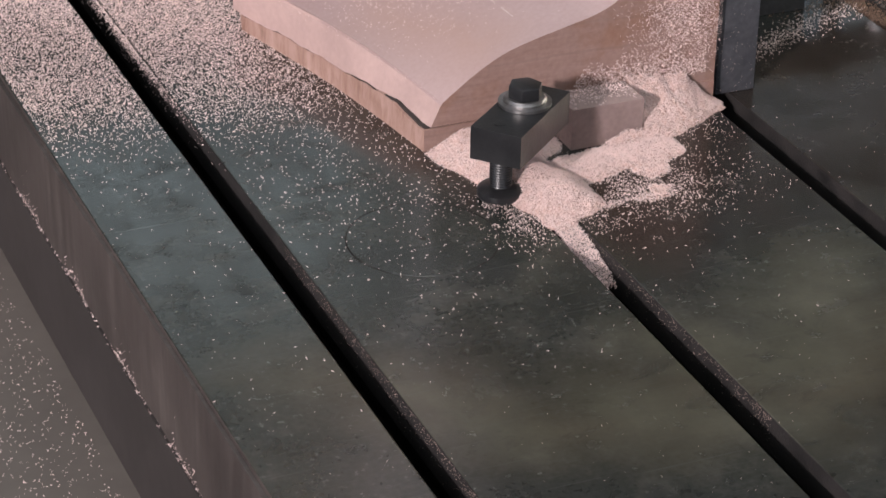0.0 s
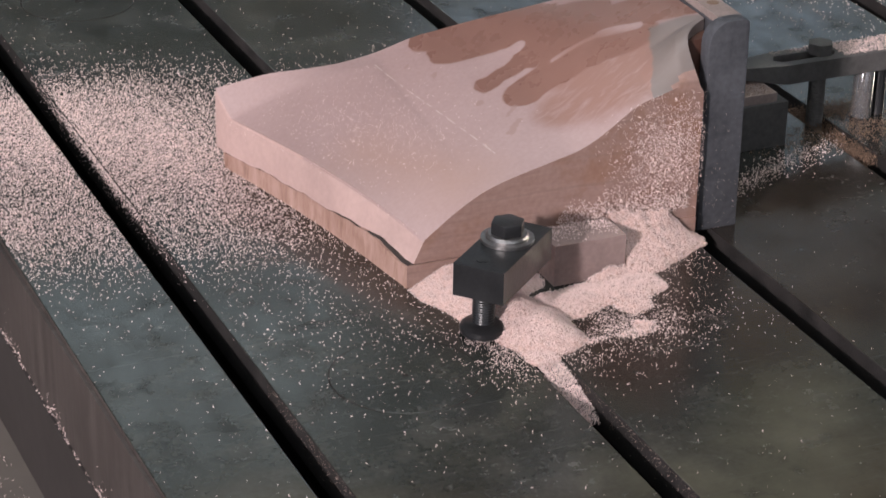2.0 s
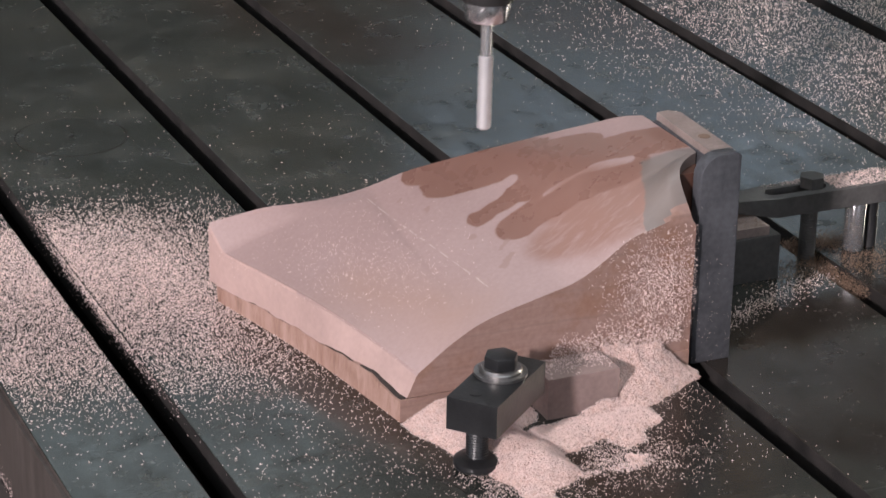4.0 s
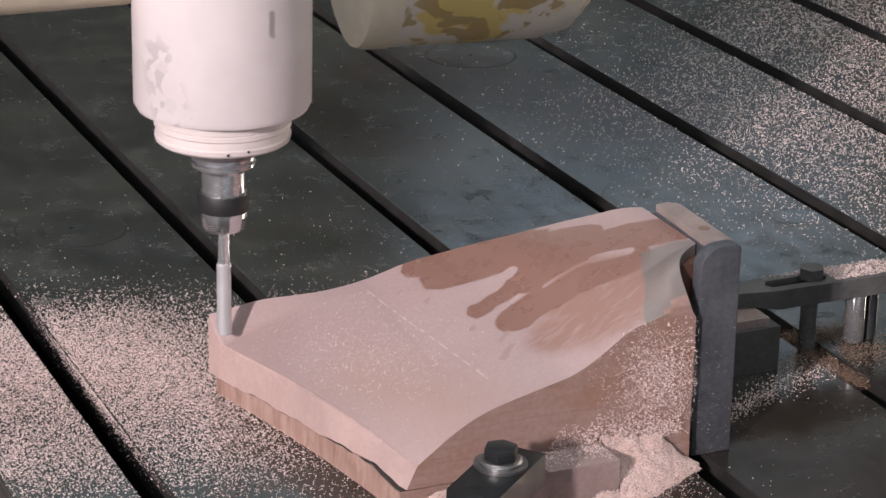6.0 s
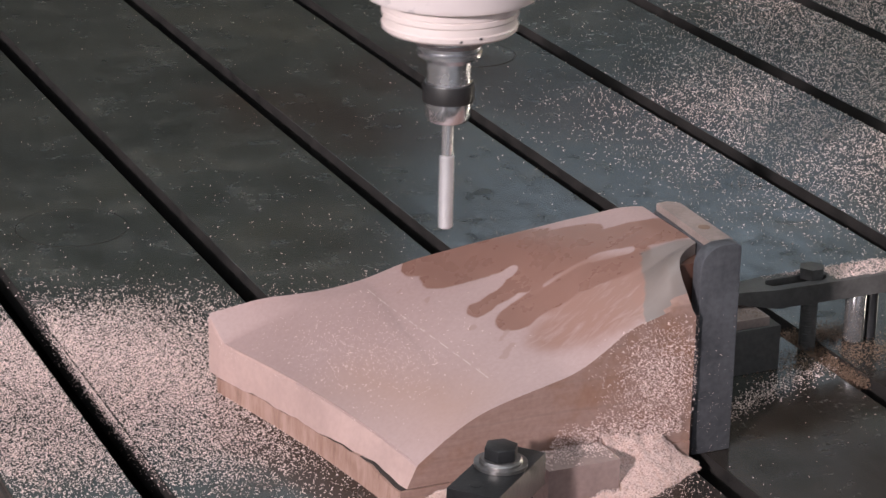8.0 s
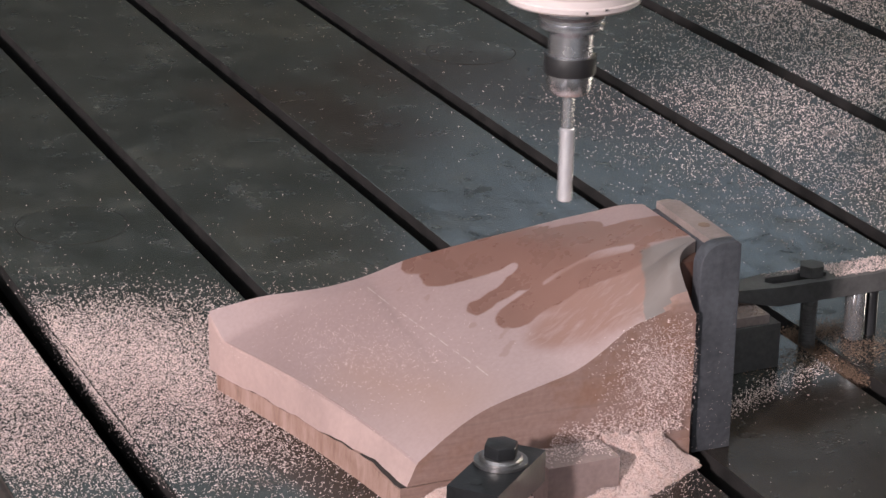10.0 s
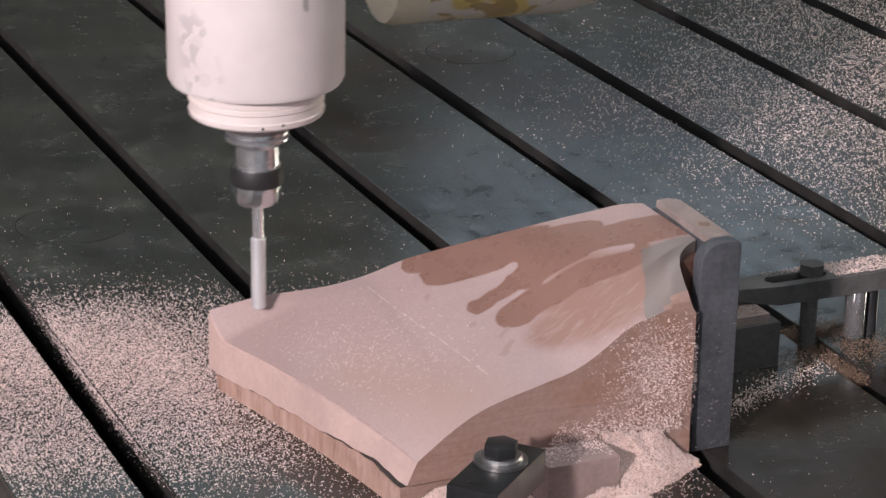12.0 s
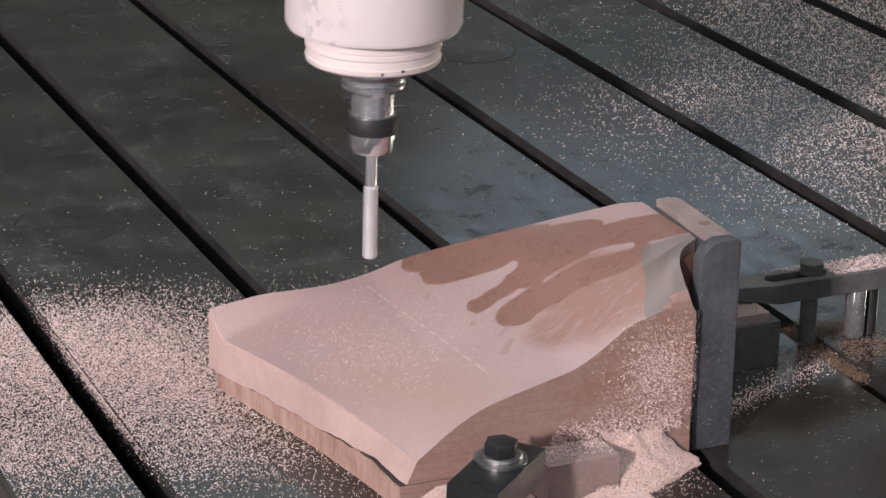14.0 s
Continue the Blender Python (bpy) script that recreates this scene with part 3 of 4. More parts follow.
def front_clamp():
    """The strap runs from its jack screw over the slot bolt on to the packing."""
    t = thing("clamp", pose(0.8005, 1.7135, 0, 0, 0, 41), "black steel strap clamp with bolt and washers among chips", "clamp")
    part("strap", box(0.0, 0.103, -0.0235, 0.0235, 0.045, 0.075), BLACK_STEEL, t, smooth=False, bevel=0.0012)
    part("dimple", lathe([(0.006, 0.0752), (0.006, 0.0756), (0.0035, 0.0757)], 20, None, pose(0.017, 0.004, 0)), BLACK_STEEL, t)
    part("jack_screw", lathe([(0.0095 + (0.0006 if k % 2 else 0), 0.0075 + 0.0012 * k) for k in range(32)], 24, None, pose(0.029, 0.007, 0)), BLACK_STEEL, t, "threaded black jack screw")
    part("foot", lathe([(0.019, 0.0), (0.0205, 0.002), (0.0205, 0.007), (0.017, 0.010), (0.010, 0.011)], 32, None, pose(0.029, 0.007, 0)), BLACK_STEEL, t, "round black foot")
    b = pose(0.0625, 0.0015, 0)
    part("washer", lathe([(0.0235, 0.0754), (0.0235, 0.0782), (0.0190, 0.0785), (0.0190, 0.0805), (0.0178, 0.0812), (0.0172, 0.0822)], 40, None, b), WORN_STEEL, t, "worn steel washers")
    bm = hexagon(0.0155, 0.0820, 0.0935)
    bmesh.ops.transform(bm, matrix=b @ pose(0, 0, 0, 0, 0, 14), verts=bm.verts)
    part("bolt_head", bm, BLACK_STEEL, t, bevel=0.0016, smooth=True)
    return t


front_clamp()


def wood_block():
    tagged(ob_of("wood_block", box(0.913, 0.984, 1.794, 1.834, 0.0, 0.0395), WOOD_PALE, bevel=0.0008), "small pale wooden packing block beside the clamp", "block")


wood_block()


def rear_clamp():
    t = thing("clamp", pose(1.336, 2.045, 0), "dull steel strap clamp on a step block, dusted with chips", "clamp")
    z0, z1 = 0.054, 0.075
    outer = [(-0.116, -0.009), (-0.050, -0.020), (0.125, -0.020), (0.125, 0), (0.125, 0.020), (-0.050, 0.020), (-0.116, 0.009), (-0.121, 0)]
    slit = [(-0.050, -0.0085), (-0.02, -0.0085), (0.012, -0.0085), (0.018, 0), (0.012, 0.0085), (-0.02, 0.0085), (-0.050, 0.0085), (-0.056, 0)]
    bm = bmesh.new()
    rings = [[bm.verts.new((x, y, z if z == z1 or x > -0.1 else z1 - 0.009)) for x, y in pts] for pts in (outer, slit) for z in (z0, z1)]
    for i in range(8):
        j = (i + 1) % 8
        for a, b in ((0, 1), (1, 3), (3, 2), (2, 0)):
            bm.faces.new((rings[a][i], rings[a][j], rings[b][j], rings[b][i]))
    bmesh.ops.recalc_face_normals(bm, faces=bm.faces)
    part("strap", bm, GREY_STEEL, t, smooth=False, bevel=0.001)
    part("stud", lathe([(0.0085 + (0.0005 if k % 2 else 0), -0.03 + 0.0015 * k) for k in range(57)], 20), GREY_STEEL, t)
    part("nut", hexagon(0.0135, 0.0752, 0.0870), GREY_STEEL, t, bevel=0.001)
    part("jack_post", lathe([(0.0105, 0.0), (0.0112, 0.001), (0.0112, 0.0538)], 32, None, pose(0.053, -0.006, 0)), CHROME, t, "polished steel jack post")
    part("jack_screw", lathe([(0.007, 0.0), (0.007, 0.0538)], 24, None, pose(0.074, -0.004, 0)), BLACK_STEEL, t)
    return t


rear_clamp()
tagged(ob_of("step_block", box(1.1335, 1.274, 1.999, 2.066, 0.0, 0.048), GREY_STEEL, bevel=0.0015), "dark steel step block under the rear clamp", "block")
tagged(ob_of("packing_piece", box(1.1335, 1.262, 2.002, 2.062, 0.0484, 0.0580), DUSTY_STEEL, bevel=0.0015), "dusty steel packing piece under the clamp nose", "block")


# ---- spindle ----
def spindle():
    t = thing("milling_spindle", pose(0.9, 2.1, 0.15), "white cylindrical milling spindle with cutter on a yellow robot wrist", "milling spindle")
    part("cutter", lathe([(0.0055, 0.0), (0.0070, 0.0015), (0.0070, 0.072), (0.0045, 0.075)], 32), CUTTER, t, "bright end mill")
    part("shank", lathe([(0.0056, 0.07), (0.0056, 0.118)], 24), CHROME, t)
    h = part("tool_holder", lathe([(0.019, 0.109), (0.0215, 0.113), (0.0225, 0.129), (0.0225, 0.147), (0.021, 0.148), (0.021, 0.167), (0.027, 0.171), (0.031, 0.174), (0.031, 0.177), (0.028, 0.179), (0.031, 0.181), (0.031, 0.184), (0.025, 0.186), (0.025, 0.201)], 48), STEEL, t, "steel collet chuck")
    part("ring", lathe([(0.0242, 0.1285), (0.0248, 0.130), (0.0248, 0.1445), (0.0242, 0.146)], 48), RUBBER, h, "black ring")
    part("nose", lathe([(0.060, 0.1980), (0.0635, 0.2005), (0.0645, 0.205), (0.0632, 0.2065), (0.0632, 0.2130), (0.0645, 0.2145), (0.0645, 0.2185), (0.0635, 0.2195), (0.0645, 0.2205), (0.0645, 0.231)], 64), WHITE, t)
    part("body", lathe([(0.068, 0.2275), (0.080, 0.2315), (0.0832, 0.2375), (0.0838, 0.62), (0.08, 0.63)], 72), SPINDLE_PAINT, t)
    for x, y, z in ((-0.0163, -0.0622, 0.2025), (0.0026, -0.0644, 0.2045)):
        bm = bmesh.new()
        bmesh.ops.create_icosphere(bm, subdivisions=2, radius=0.0014, matrix=pose(x, y, z))
        part("port", bm, RUBBER, t, "small black port")
    along_x = pose(0.155, 0.440, 0.247, 0, 0, -6) @ pose(0, 0, 0, 0, 90, 0) @ Matrix.Scale(1.08, 4)
    w = part("wrist", lathe([(0.0925, 0.168), (0.0925, 0.331), (0.085, 0.364), (0.06, 0.39), (0.02, 0.395)], 56, None, along_x), YELLOW, t, "yellow robot wrist with worn paint")
    part("wrist_cap", lathe([(0.02, 0.1275), (0.078, 0.128), (0.090, 0.133), (0.0932, 0.143), (0.0932, 0.1675)], 56, None, along_x), CREAM, w, "cream wrist cap")
    part("forearm", lathe([(0.05, -0.56), (0.078, -0.54), (0.078, -0.072), (0.06, -0.058)], 56, None, pose(0, 0.085, 0.393, 0, 90, 0)), CREAM, t, "cream and yellow robot arm")
    part("bracket", box(0.03, 0.105, 0.080, 0.150, 0.27, 0.55), HUB, t, "dark bracket behind the spindle", smooth=False, bevel=0.004)
    part("mount_beam", box(0.04, 0.31, 0.150, 0.47, 0.42, 0.50), HUB, t, "dark beam between bracket and wrist", smooth=False, bevel=0.004)
    part("mount_post", box(0.29, 0.35, 0.40, 0.47, 0.32, 0.42), HUB, t, "dark post on the wrist", smooth=False, bevel=0.004)
    return t


TOOL = spindle()


# ---- chips ----
def chip_field(name, spots, mat, label, size=0.00105):
    """Many small curled flakes, each a thin wedge, at the given places."""
    rng = np.random.default_rng(len(spots))
    p = np.asarray(spots, float)
    n = len(p)
    base = np.array([(-1.1, -0.28, 0.0), (1.1, -0.20, 0.15), (0.1, 0.36, 0.05), (0.0, 0.0, 0.45)])
    a, tip, s = rng.uniform(0, 2 * np.pi, n), rng.normal(0, 0.45, n), size * rng.uniform(0.6, 1.45, n)
    c = np.repeat(base[None], n, 0) * s[:, None, None]
    x = c[:, :, 0] * np.cos(tip)[:, None] + c[:, :, 2] * np.sin(tip)[:, None]
    z = -c[:, :, 0] * np.sin(tip)[:, None] + c[:, :, 2] * np.cos(tip)[:, None]
    z -= z.min(1)[:, None]
    y = c[:, :, 1]
    out = np.stack([x * np.cos(a)[:, None] - y * np.sin(a)[:, None], x * np.sin(a)[:, None] + y * np.cos(a)[:, None], z], 2) + p[:, None, :]
    tri = np.array([(0, 2, 1), (0, 1, 3), (1, 2, 3), (2, 0, 3)])
    faces = (tri[None] + 4 * np.arange(n)[:, None, None]).reshape(-1, 3)
    me = bpy.data.meshes.new(name)
    me.from_pydata(out.reshape(-1, 3).tolist(), [], faces.tolist())
    me.materials.append(mat)
    return tagged(new(name, me), label, "chips", kind="stuff")


def in_slot(x):
    return abs((x - SLOT0 + PITCH / 2) % PITCH - PITCH / 2) < SLOT / 2 + 0.0012


def scatter(count, density, x0, x1, y0, y1, seed):
    rng = np.random.default_rng(seed)
    got = []
    while len(got) < count:
        for x, y, k in zip(rng.uniform(x0, x1, 4000), rng.uniform(y0, y1, 4000), rng.uniform(0, 1, 4000)):
            if x > EDGE + 0.002 and k < density(x, y) and not in_slot(x):
                got.append((x, y, 0.0))
                if len(got) == count:
                    break
    return got


def bump_at(x, y, cx, cy, sx, sy):
    return math.exp(-((x - cx) / sx) ** 2 - ((y - cy) / sy) ** 2)


def left_density(x, y):
    edge = 1 / (1 + math.exp((y - 2.415 + 0.25 * (x - 0.65)) / 0.022)) / (1 + math.exp((2.020 - y - 0.25 * (x - 0.6)) / 0.03))
    band = 0.78 + 0.22 * math.sin(11 * x + 17 * y)
    fringe = 0.034 * bump_at(x, y, 0.78, 1.80, 0.13, 0.15) + 0.0012
    return min(1.0, 0.95 * edge * band * min(1.0, math.exp(-(x - 0.70) / 0.10)) + fringe)


def right_density(x, y):
    d = x - 1.560 - 0.3 * max(0.0, y - 2.68) - 0.8 * max(0.0, y - 2.93) - 0.5 * max(0.0, 2.43 - y)
    return min(1.0, 0.9 / (1 + math.exp(-d / 0.065)) * (0.85 + 0.15 * math.sin(5 * x + 9 * y)) + 0.012 * bump_at(x, y, 1.6, 2.8, 0.22, 0.6) + 0.0006)


chip_field("chips_by_blade", scatter(64000, left_density, 0.47, 1.12, 1.45, 2.75, 1), CHIP, "pale pink milling chips scattered over the table")
chip_field("chips_far", scatter(66000, right_density, 1.12, 2.45, 1.75, 3.9, 2), CHIP, "pale milling chips spread on the far table", 0.00125)


def mound(x, y, a, b, r, height):
    """A long rounded mound of chips from a to b."""
    dx, dy = b[0] - a[0], b[1] - a[1]
    k = min(1.0, max(0.0, ((x - a[0]) * dx + (y - a[1]) * dy) / (dx * dx + dy * dy)))
    d = math.hypot(x - a[0] - k * dx, y - a[1] - k * dy) / r
    return height * max(0.0, 1 - d * d)


def pile(x, y):
    """The height of the heap of chips between the clamp and the pattern."""
    wob = 0.006 * noise.noise(Vector((x * 40, y * 40, 5)))
    bx, by = x + wob, y - wob
    if 0.911 < x < 0.986 and y > 1.792:
        return 0.0
    reach = 0.064 - 0.55 * max(0.0, x - 1.0)
    bank = 0.047 * max(0.0, 1 - (1.838 - by) / reach) * min(1.0, max(0.0, (1.094 - x) / 0.05)) * min(1.0, max(0.0, (x - 0.935) / 0.03))
    corner = 0.022 * max(0.0, 1 - (1.838 - by) / 0.06) * math.exp(-((x - 0.850) / 0.052) ** 4)
    h = max(bank, corner,
            mound(bx, by, (0.838, 1.800), (0.862, 1.712), 0.041, 0.019),
            mound(bx, by, (0.846, 1.700), (0.846, 1.680), 0.024, 0.006),
            mound(bx, by, (0.885, 1.752), (0.985, 1.772), 0.033, 0.008),
            mound(bx, by, (0.950, 1.705), (0.985, 1.770), 0.026, 0.0042),
            mound(bx, by, (0.872, 1.690), (0.955, 1.692), 0.022, 0.0028))
    bare = (1 - 0.97 * bump_at(bx, by, 0.926, 1.714, 0.030, 0.018)) * (1 - 0.9 * bump_at(bx, by, 0.966, 1.714, 0.011, 0.009))
    rough = 0.90 + 0.2 * noise.noise(Vector((x * 28, y * 28, 0))) + 0.10 * noise.noise(Vector((x * 90, y * 90, 2)))
    return max(0.0, h * rough * bare - 0.0020)


def heap():
    bm = bmesh.new()
    nx, ny = 150, 130
    x0, x1, y0, y1 = 0.775, 1.087, 1.57, 1.8355
    g = {}
    for i in range(nx + 1):
        for j in range(ny + 1):
            x, y = x0 + (x1 - x0) * i / nx, y0 + (y1 - y0) * j / ny
            g[i, j] = (x, y, pile(x, y))
    made = {}
    for i in range(nx):
        for j in range(ny):
            q = [(i, j), (i + 1, j), (i + 1, j + 1), (i, j + 1)]
            if max(g[k][2] for k in q) > 0:
                for k in q:
                    if k not in made:
                        x, y, z = g[k]
                        made[k] = bm.verts.new((x, y, z - 0.0004 + 0.0012 * noise.noise(Vector((x * 400, y * 400, 1)))))
                bm.faces.new([made[k] for k in q])
    tagged(ob_of("chip_heap", bm, CHIP_BED, smooth=True), "heap of pale pink milling chips against the pattern", "chips", kind="stuff")
    rng = np.random.default_rng(5)
    got = []
    for x, y, k in zip(rng.uniform(x0, 1.13, 230000), rng.uniform(1.60, y1, 230000), rng.uniform(0, 1, 230000)):
        h = pile(x, y)
        spread = 0.30 * bump_at(x, y, 0.945, 1.712, 0.045, 0.040) + 0.35 * bump_at(x, y, 0.85, 1.70, 0.035, 0.035) + 0.10 * bump_at(x, y, 1.035, 1.80, 0.04, 0.025) + 0.10 * bump_at(x, y, 0.85, 1.70, 0.07, 0.05) + 0.02 * bump_at(x, y, 1.02, 1.70, 0.06, 0.05)
        if 0.911 < x < 0.986 and y > 1.792:
            continue
        patchy = 0.5 + 0.9 * noise.noise(Vector((x * 45, y * 45, 3)))
        if k < (0.35 + 0.5 * min(1.0, h / 0.004) if h > 0 else spread * max(0.0, patchy)) and (h > 0 or not in_slot(x)):
            got.append((x, y, h + rng.uniform(-0.0004, 0.0006)))
    chip_field("heap_chips", got, CHIP, "loose pale chips over the heap", 0.00085)
    # chips packed into the slot beside the heap
    n = 7000
    ys = rng.uniform(1.588, 1.76, n)
    zs = 0.0015 - 0.020 * np.clip((1.66 - ys) / 0.075, 0, 1) ** 1.5 - rng.uniform(0, 0.005, n)
    chip_field("slot_chips", np.stack([SLOT0 + PITCH + rng.uniform(-0.011, 0.011, n), ys, zs], 1), CHIP, "pale chips packed in the slot")
    n = 500
    bx = np.stack([rng.uniform(0.916, 0.983, n), 1.833 - np.abs(rng.normal(0, 0.014, n)), np.full(n, 0.0397)], 1)
    chip_field("block_chips", bx[bx[:, 1] > 1.796], CHIP, "pale chips on the packing block")
    n = 1500
    ys, zs = rng.normal(2.2, 0.11, n), -rng.exponential(0.007, n)
    wallx = SLOT0 + SLOT / 2 - 0.0006
    chip_field("slot_wall_chips", np.stack([np.full(n, wallx), ys, zs], 1)[zs > -0.03], CHIP, "pale chips clinging to the slot wall")
    n = 1500
    k = rng.integers(0, 2, n)
    ys, zs = 1.30 + 0.42 * rng.uniform(0, 1, n) ** 1.3 + 0.04 * k, -0.001 - rng.exponential(0.006, n)
    chip_field("slot_dust", np.stack([SLOT0 + k * PITCH + SLOT / 2 - 0.0005, ys, zs], 1)[zs > -0.028], DUST_CHIP, "dust clinging to the slot walls", 0.0006)
    # chips that cling to the board, lie on the pattern, the clamp and the ledge
    n = 4600
    xs, zs = rng.normal(1.048, 0.024, n), rng.normal(0.092, 0.027, n)
    ok = (xs > 0.97) & (xs < 1.0845) & (zs > 0.03) & (zs < 0.15 - 0.3 * np.clip(1.03 - xs, 0, 1)) & (rng.uniform(0, 1, n) < 0.8)
    chip_field("clinging_chips", np.stack([xs, np.full(n, 1.8383), zs], 1)[ok], CHIP, "pale chips clinging to the layered board", 0.0010)
    n = 2400
    xs, zs = rng.uniform(0.935, 1.07, n), 0.034 + np.abs(rng.normal(0, 0.014, n))
    top = 0.068 - 0.25 * np.abs(xs - 1.0) + 0.006 * np.sin(xs * 160)
    chip_field("board_foot_chips", np.stack([xs, 1.8378 - rng.uniform(0, 0.004, n), zs], 1)[zs < top], CHIP, "pale chips banked up against the board")
    n = 110
    px, pz = rng.uniform(1.089, 1.130, n), np.abs(rng.normal(0, 0.07, n))
    chip_field("plate_dust", np.stack([px, np.full(n, 1.8496), pz], 1)[pz < 0.17], CHIP, "fine dust clinging to the steel plate", 0.0006)
    n = 8500
    dx, dy = rng.uniform(EDGE + 0.004, 2.4, n), rng.uniform(0.9, 4.2, n)
    far = np.array([not in_slot(x) for x in dx])
    inside_board = (dx > 0.72) & (dx < 1.14) & (dy > 1.83) & (dy < 2.18)
    chip_field("fine_dust", np.stack([dx, dy, np.zeros(n)], 1)[far & ~inside_board], CHIP, "fine pale dust specks over the table", 0.00055)
    n = 1500
    ends = []
    for v, f in zip(rng.uniform(0, 0.95, n), rng.uniform(0, 1, n) ** 1.6):
        x, y, z = blade_top(0, v)
        ends.append((x - 0.0004, y, gap_height(x, y) + (z - gap_height(x, y)) * f))
    chip_field("end_face_chips", ends[:520], CHIP, "fine pale chips clinging to the end of the pattern", 0.0007)
    n = 2600
    bx = np.stack([rng.uniform(1.14, 1.26, n), rng.uniform(2.004, 2.060, n), np.full(n, 0.0582)], 1)
    chip_field("step_block_dust", bx, DUST_CHIP, "brownish dust on the step block", 0.0011)
    n = 1900
    hx, hy = rng.normal(1.345, 0.05, n), rng.normal(2.005, 0.017, n)
    hz = 0.006 * np.exp(-((hx - 1.345) / 0.05) ** 2) * np.exp(-((hy - 2.01) / 0.014) ** 2) * rng.uniform(0.2, 1, n)
    clear = np.array([not in_slot(x) for x in hx])
    chip_field("clamp_foot_chips", np.stack([hx, hy, hz], 1)[clear], BROWN_CHIP, "brown chips gathered under the rear clamp", 0.0012)
    spots = []
    for u, v in zip(rng.normal(0.17, 0.10, 1300), rng.normal(0.60, 0.19, 1300)):
        if 0.02 < u < 0.6 and 0.05 < v < 0.92:
            spots.append(blade_top(u, v))
    chip_field("pattern_chips", spots, CHIP, "few pale chips on the pattern", 0.0008)
    n = 2600
    cl = np.stack([rng.normal(1.375, 0.050, n), rng.uniform(2.028, 2.063, n), 0.0752 + rng.uniform(0, 0.002, n)], 1)
    cl = cl[(cl[:, 0] > 1.285) & (cl[:, 0] < 1.455) & ((cl[:, 0] > 1.354) | (cl[:, 1] > 2.0545))]
    chip_field("clamp_chips", cl, CHIP, "pale chips heaped on the clamp strap")
    n = 1100
    k = rng.uniform(0, 1, n)
    chip_field("plate_foot_chips", np.stack([1.15 + 0.17 * k + rng.normal(0, 0.012, n), 1.905 + 0.085 * k ** 0.8 + rng.normal(0, 0.009, n) * (0.6 + k), np.zeros(n)], 1), CHIP, "pale chips swept beside the step block")
    n = 4500
    br = np.stack([SLOT0 + 3 * PITCH + rng.uniform(-0.012, 0.012, n), rng.uniform(1.94, 2.09, n), -0.012 + rng.uniform(0, 0.012, n)], 1)
    chip_field("brown_slot_chips", br, BROWN_CHIP, "rusty brown chips in the slot", 0.0011)
    n = 1800
    br = np.stack([rng.normal(1.37, 0.02, n), rng.normal(2.06, 0.014, n), rng.uniform(0, 0.004, n)], 1)
    chip_field("brown_chips", br[br[:, 0] > 1.350], BROWN_CHIP, "rusty brown chips round the jack post", 0.0011)
    n = 900
    ys = rng.uniform(1.40, 2.15, n)
    keep = rng.uniform(0, 1, n) < 0.25 + 0.75 * (np.sin(ys * 41) > 0.1)
    chip_field("ledge_chips", np.stack([EDGE - 0.0052 + rng.normal(0, 0.0008, n), ys, -0.0938 + 0.02 * rng.exponential(0.25, n) * (np.sin(ys * 41) > 0.3)], 1)[keep], CHIP, "pale chips along the table's ledge")
    n = 2600
    chip_field("floor_chips", np.stack([0.46 - np.abs(rng.normal(0, 0.12, n)), rng.uniform(1.4, 2.3, n), np.full(n, -0.2)], 1), CHIP, "pale chips on the floor")


heap()


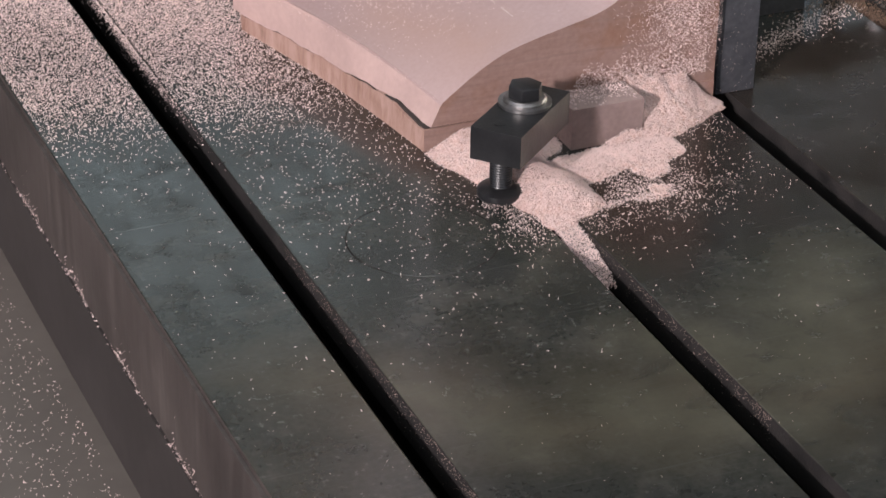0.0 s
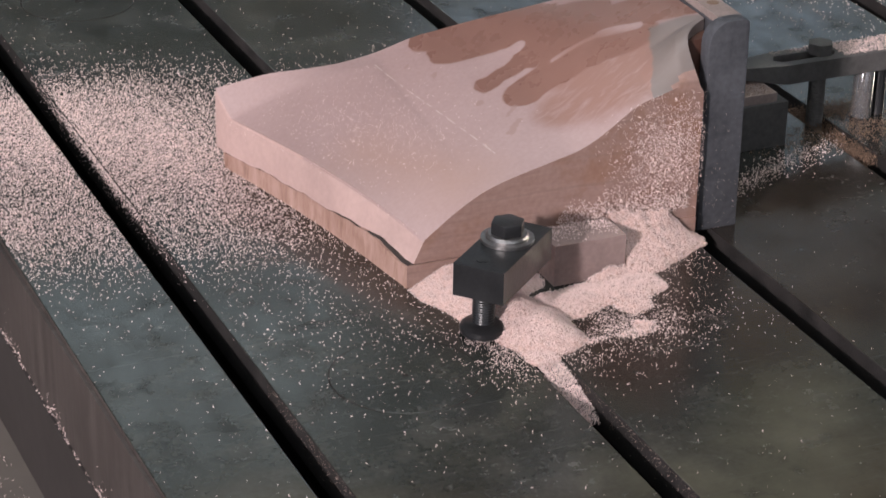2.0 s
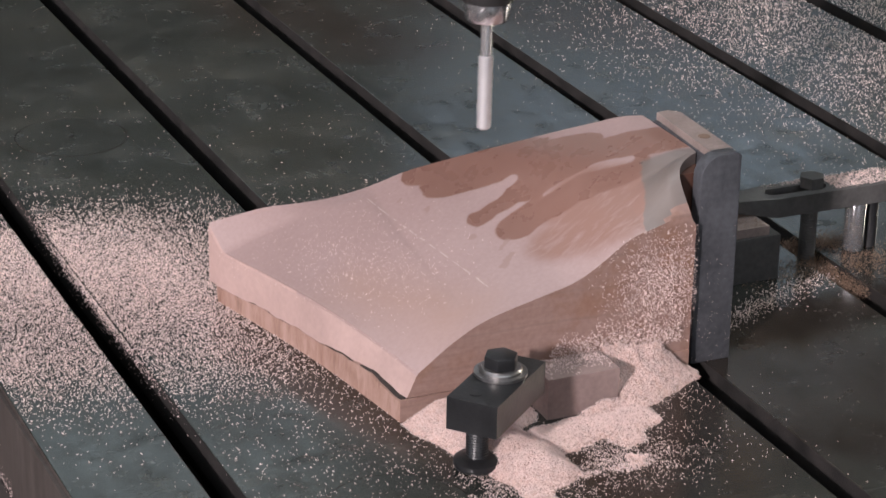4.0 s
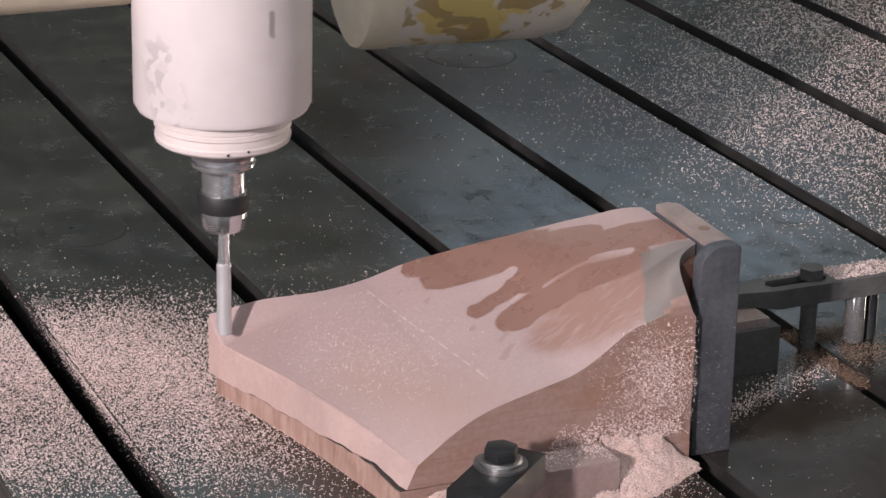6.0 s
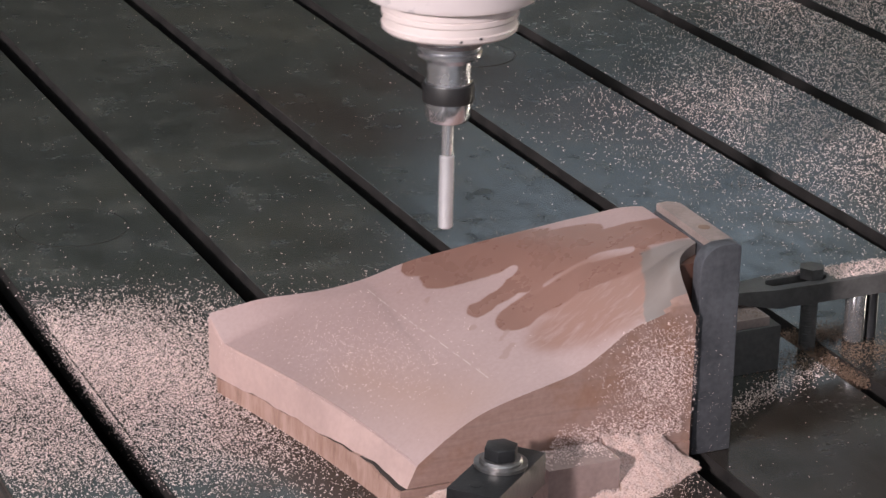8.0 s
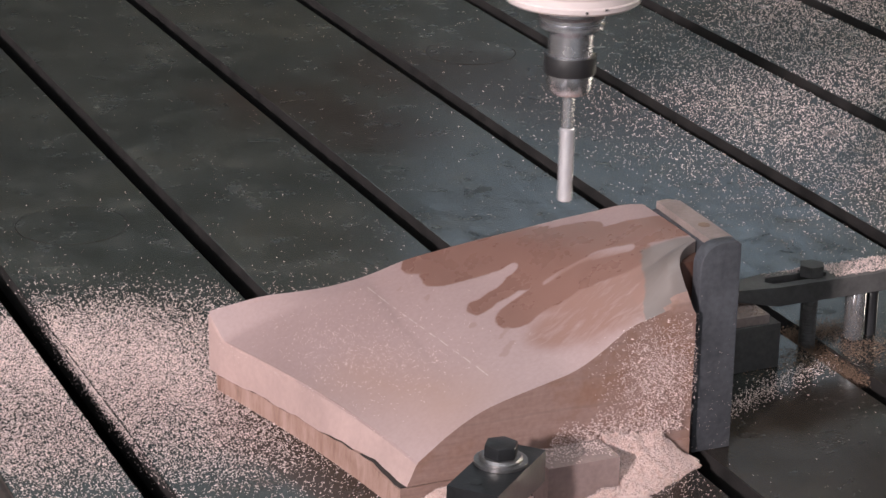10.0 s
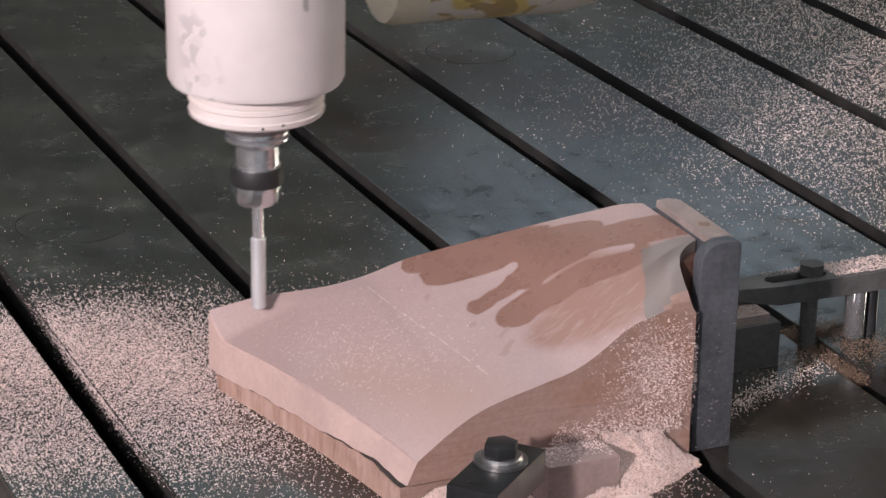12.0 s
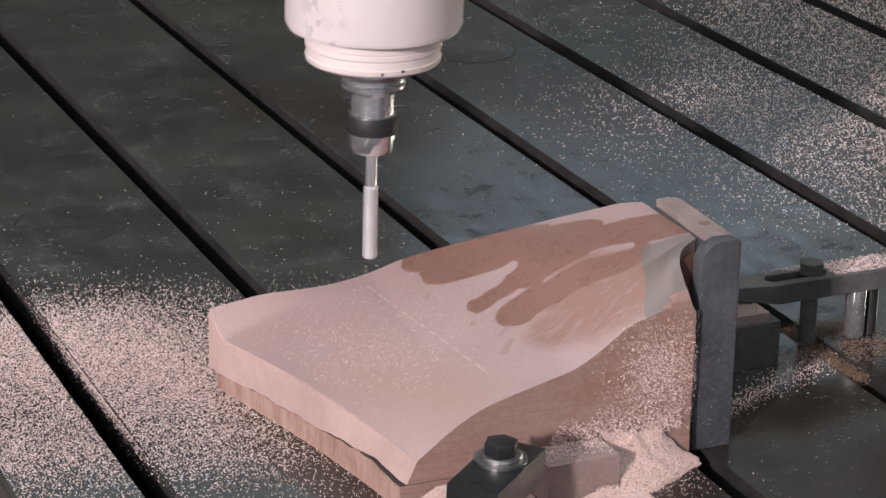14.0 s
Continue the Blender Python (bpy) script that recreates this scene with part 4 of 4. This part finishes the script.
def motions():
    walk(TOOL, [
        (0.0, pose(0.8904, 2.0805, 0.1571, 0, 0.30, 0)),
        (0.6, pose(0.9549, 2.0533, 0.1866, 0, 0.31, 0)),
        (1.2, pose(1.0093, 2.0305, 0.1985, 0, 0.32, 0)),
        (1.8, pose(1.0390, 2.0180, 0.2025, 0, 0.33, 0)),
        (2.2, pose(1.0539, 2.0118, 0.2039, 0, 0.33, 0)),
        (2.5, pose(1.0685, 2.0056, 0.2047, 0, 0.34, 0)),
        (2.7, pose(1.0853, 1.9986, 0.2079, 0, 0.34, 0)),
        (2.9, pose(1.0864, 1.9981, 0.2076, 0, 0.34, 0)),
        (3.0, pose(1.0859, 1.9983, 0.2063, 0, 0.35, 0)),
        (3.1, pose(1.0857, 1.9984, 0.2067, 0, 0.35, 0)),
        (3.2, pose(1.0807, 2.0005, 0.2054, 0, 0.35, 0)),
        (3.3, pose(1.0729, 2.0038, 0.2057, 0, 0.35, 0)),
        (3.4, pose(1.0549, 2.0114, 0.2027, 0, 0.35, 0)),
        (3.5, pose(1.0430, 2.0164, 0.2022, 0, 0.35, 0)),
        (3.6, pose(1.0240, 2.0243, 0.1995, 0, 0.36, 0)),
        (3.8, pose(0.9938, 2.0370, 0.1934, 0, 0.36, 0)),
        (4.0, pose(0.9628, 2.0500, 0.1850, 0, 0.36, 0)),
        (4.1, pose(0.9525, 2.0543, 0.1843, 0, 0.36, 0)),
        (4.2, pose(0.9396, 2.0598, 0.1788, 0, 0.36, 0)),
        (4.7, pose(0.8748, 2.0870, 0.1510, 0, 0.37, 0)),
        (5.2, pose(0.8134, 2.1128, 0.1133, 0, 0.38, 0)),
        (5.7, pose(0.7551, 2.1283, 0.0832, 0, 0.39, 0)),
        (6.0, pose(0.7258, 2.1285, 0.0721, 0, 0.39, 0)),
        (6.3, pose(0.7127, 2.1311, 0.0659, 0, 0.40, 0)),
        (6.5, pose(0.7216, 2.1285, 0.0714, 0, 0.40, 0)),
        (6.7, pose(0.7599, 2.1283, 0.0842, 0, 0.36, 0)),
        (7.0, pose(0.8062, 2.1158, 0.1087, 0, 0.30, 0)),
        (7.5, pose(0.8526, 2.0963, 0.1354, 0, 0.20, 0)),
        (8.0, pose(0.9290, 2.0642, 0.1759, 0, 0.20, 0)),
        (8.2, pose(0.9499, 2.0554, 0.1837, 0, 0.20, 0)),
        (8.6, pose(1.0034, 2.0330, 0.1965, 0, 0.20, 0)),
        (9.0, pose(1.0510, 2.0130, 0.2038, 0, 0.20, 0)),
        (9.3, pose(1.0766, 2.0022, 0.2069, 0, 0.20, 0)),
        (9.5, pose(1.0800, 2.0008, 0.2074, 0, 0.20, 0)),
        (9.7, pose(1.0706, 2.0047, 0.2064, 0, 0.20, 0)),
        (10.0, pose(1.0340, 2.0201, 0.2024, 0, 0.20, 0)),
        (10.3, pose(0.9888, 2.0391, 0.1946, 0, 0.20, 0)),
        (10.5, pose(0.9589, 2.0517, 0.1859, 0, 0.20, 0)),
        (11.0, pose(0.8901, 2.0805, 0.1566, 0, 0.20, 0)),
        (11.5, pose(0.8254, 2.1077, 0.1172, 0, 0.03, 0)),
        (12.0, pose(0.7611, 2.1283, 0.0900, 0, -0.13, 0)),
        (12.2, pose(0.7298, 2.1285, 0.0779, 0, -0.20, 0)),
        (12.5, pose(0.7166, 2.1294, 0.0635, 0, -0.30, 0)),
        (12.6, pose(0.7146, 2.1303, 0.0628, 0, -0.24, 0)),
        (12.7, pose(0.7151, 2.1300, 0.0628, 0, -0.18, 0)),
        (12.8, pose(0.7172, 2.1292, 0.0640, 0, -0.12, 0)),
        (13.0, pose(0.7349, 2.1284, 0.0757, 0, 0.00, 0)),
        (13.2, pose(0.7660, 2.1272, 0.0879, 0, 0.12, 0)),
        (13.5, pose(0.8087, 2.1147, 0.1096, 0, 0.30, 0)),
        (14.0, pose(0.8621, 2.0923, 0.1400, 0, 0.60, 0)),
    ])


motions()
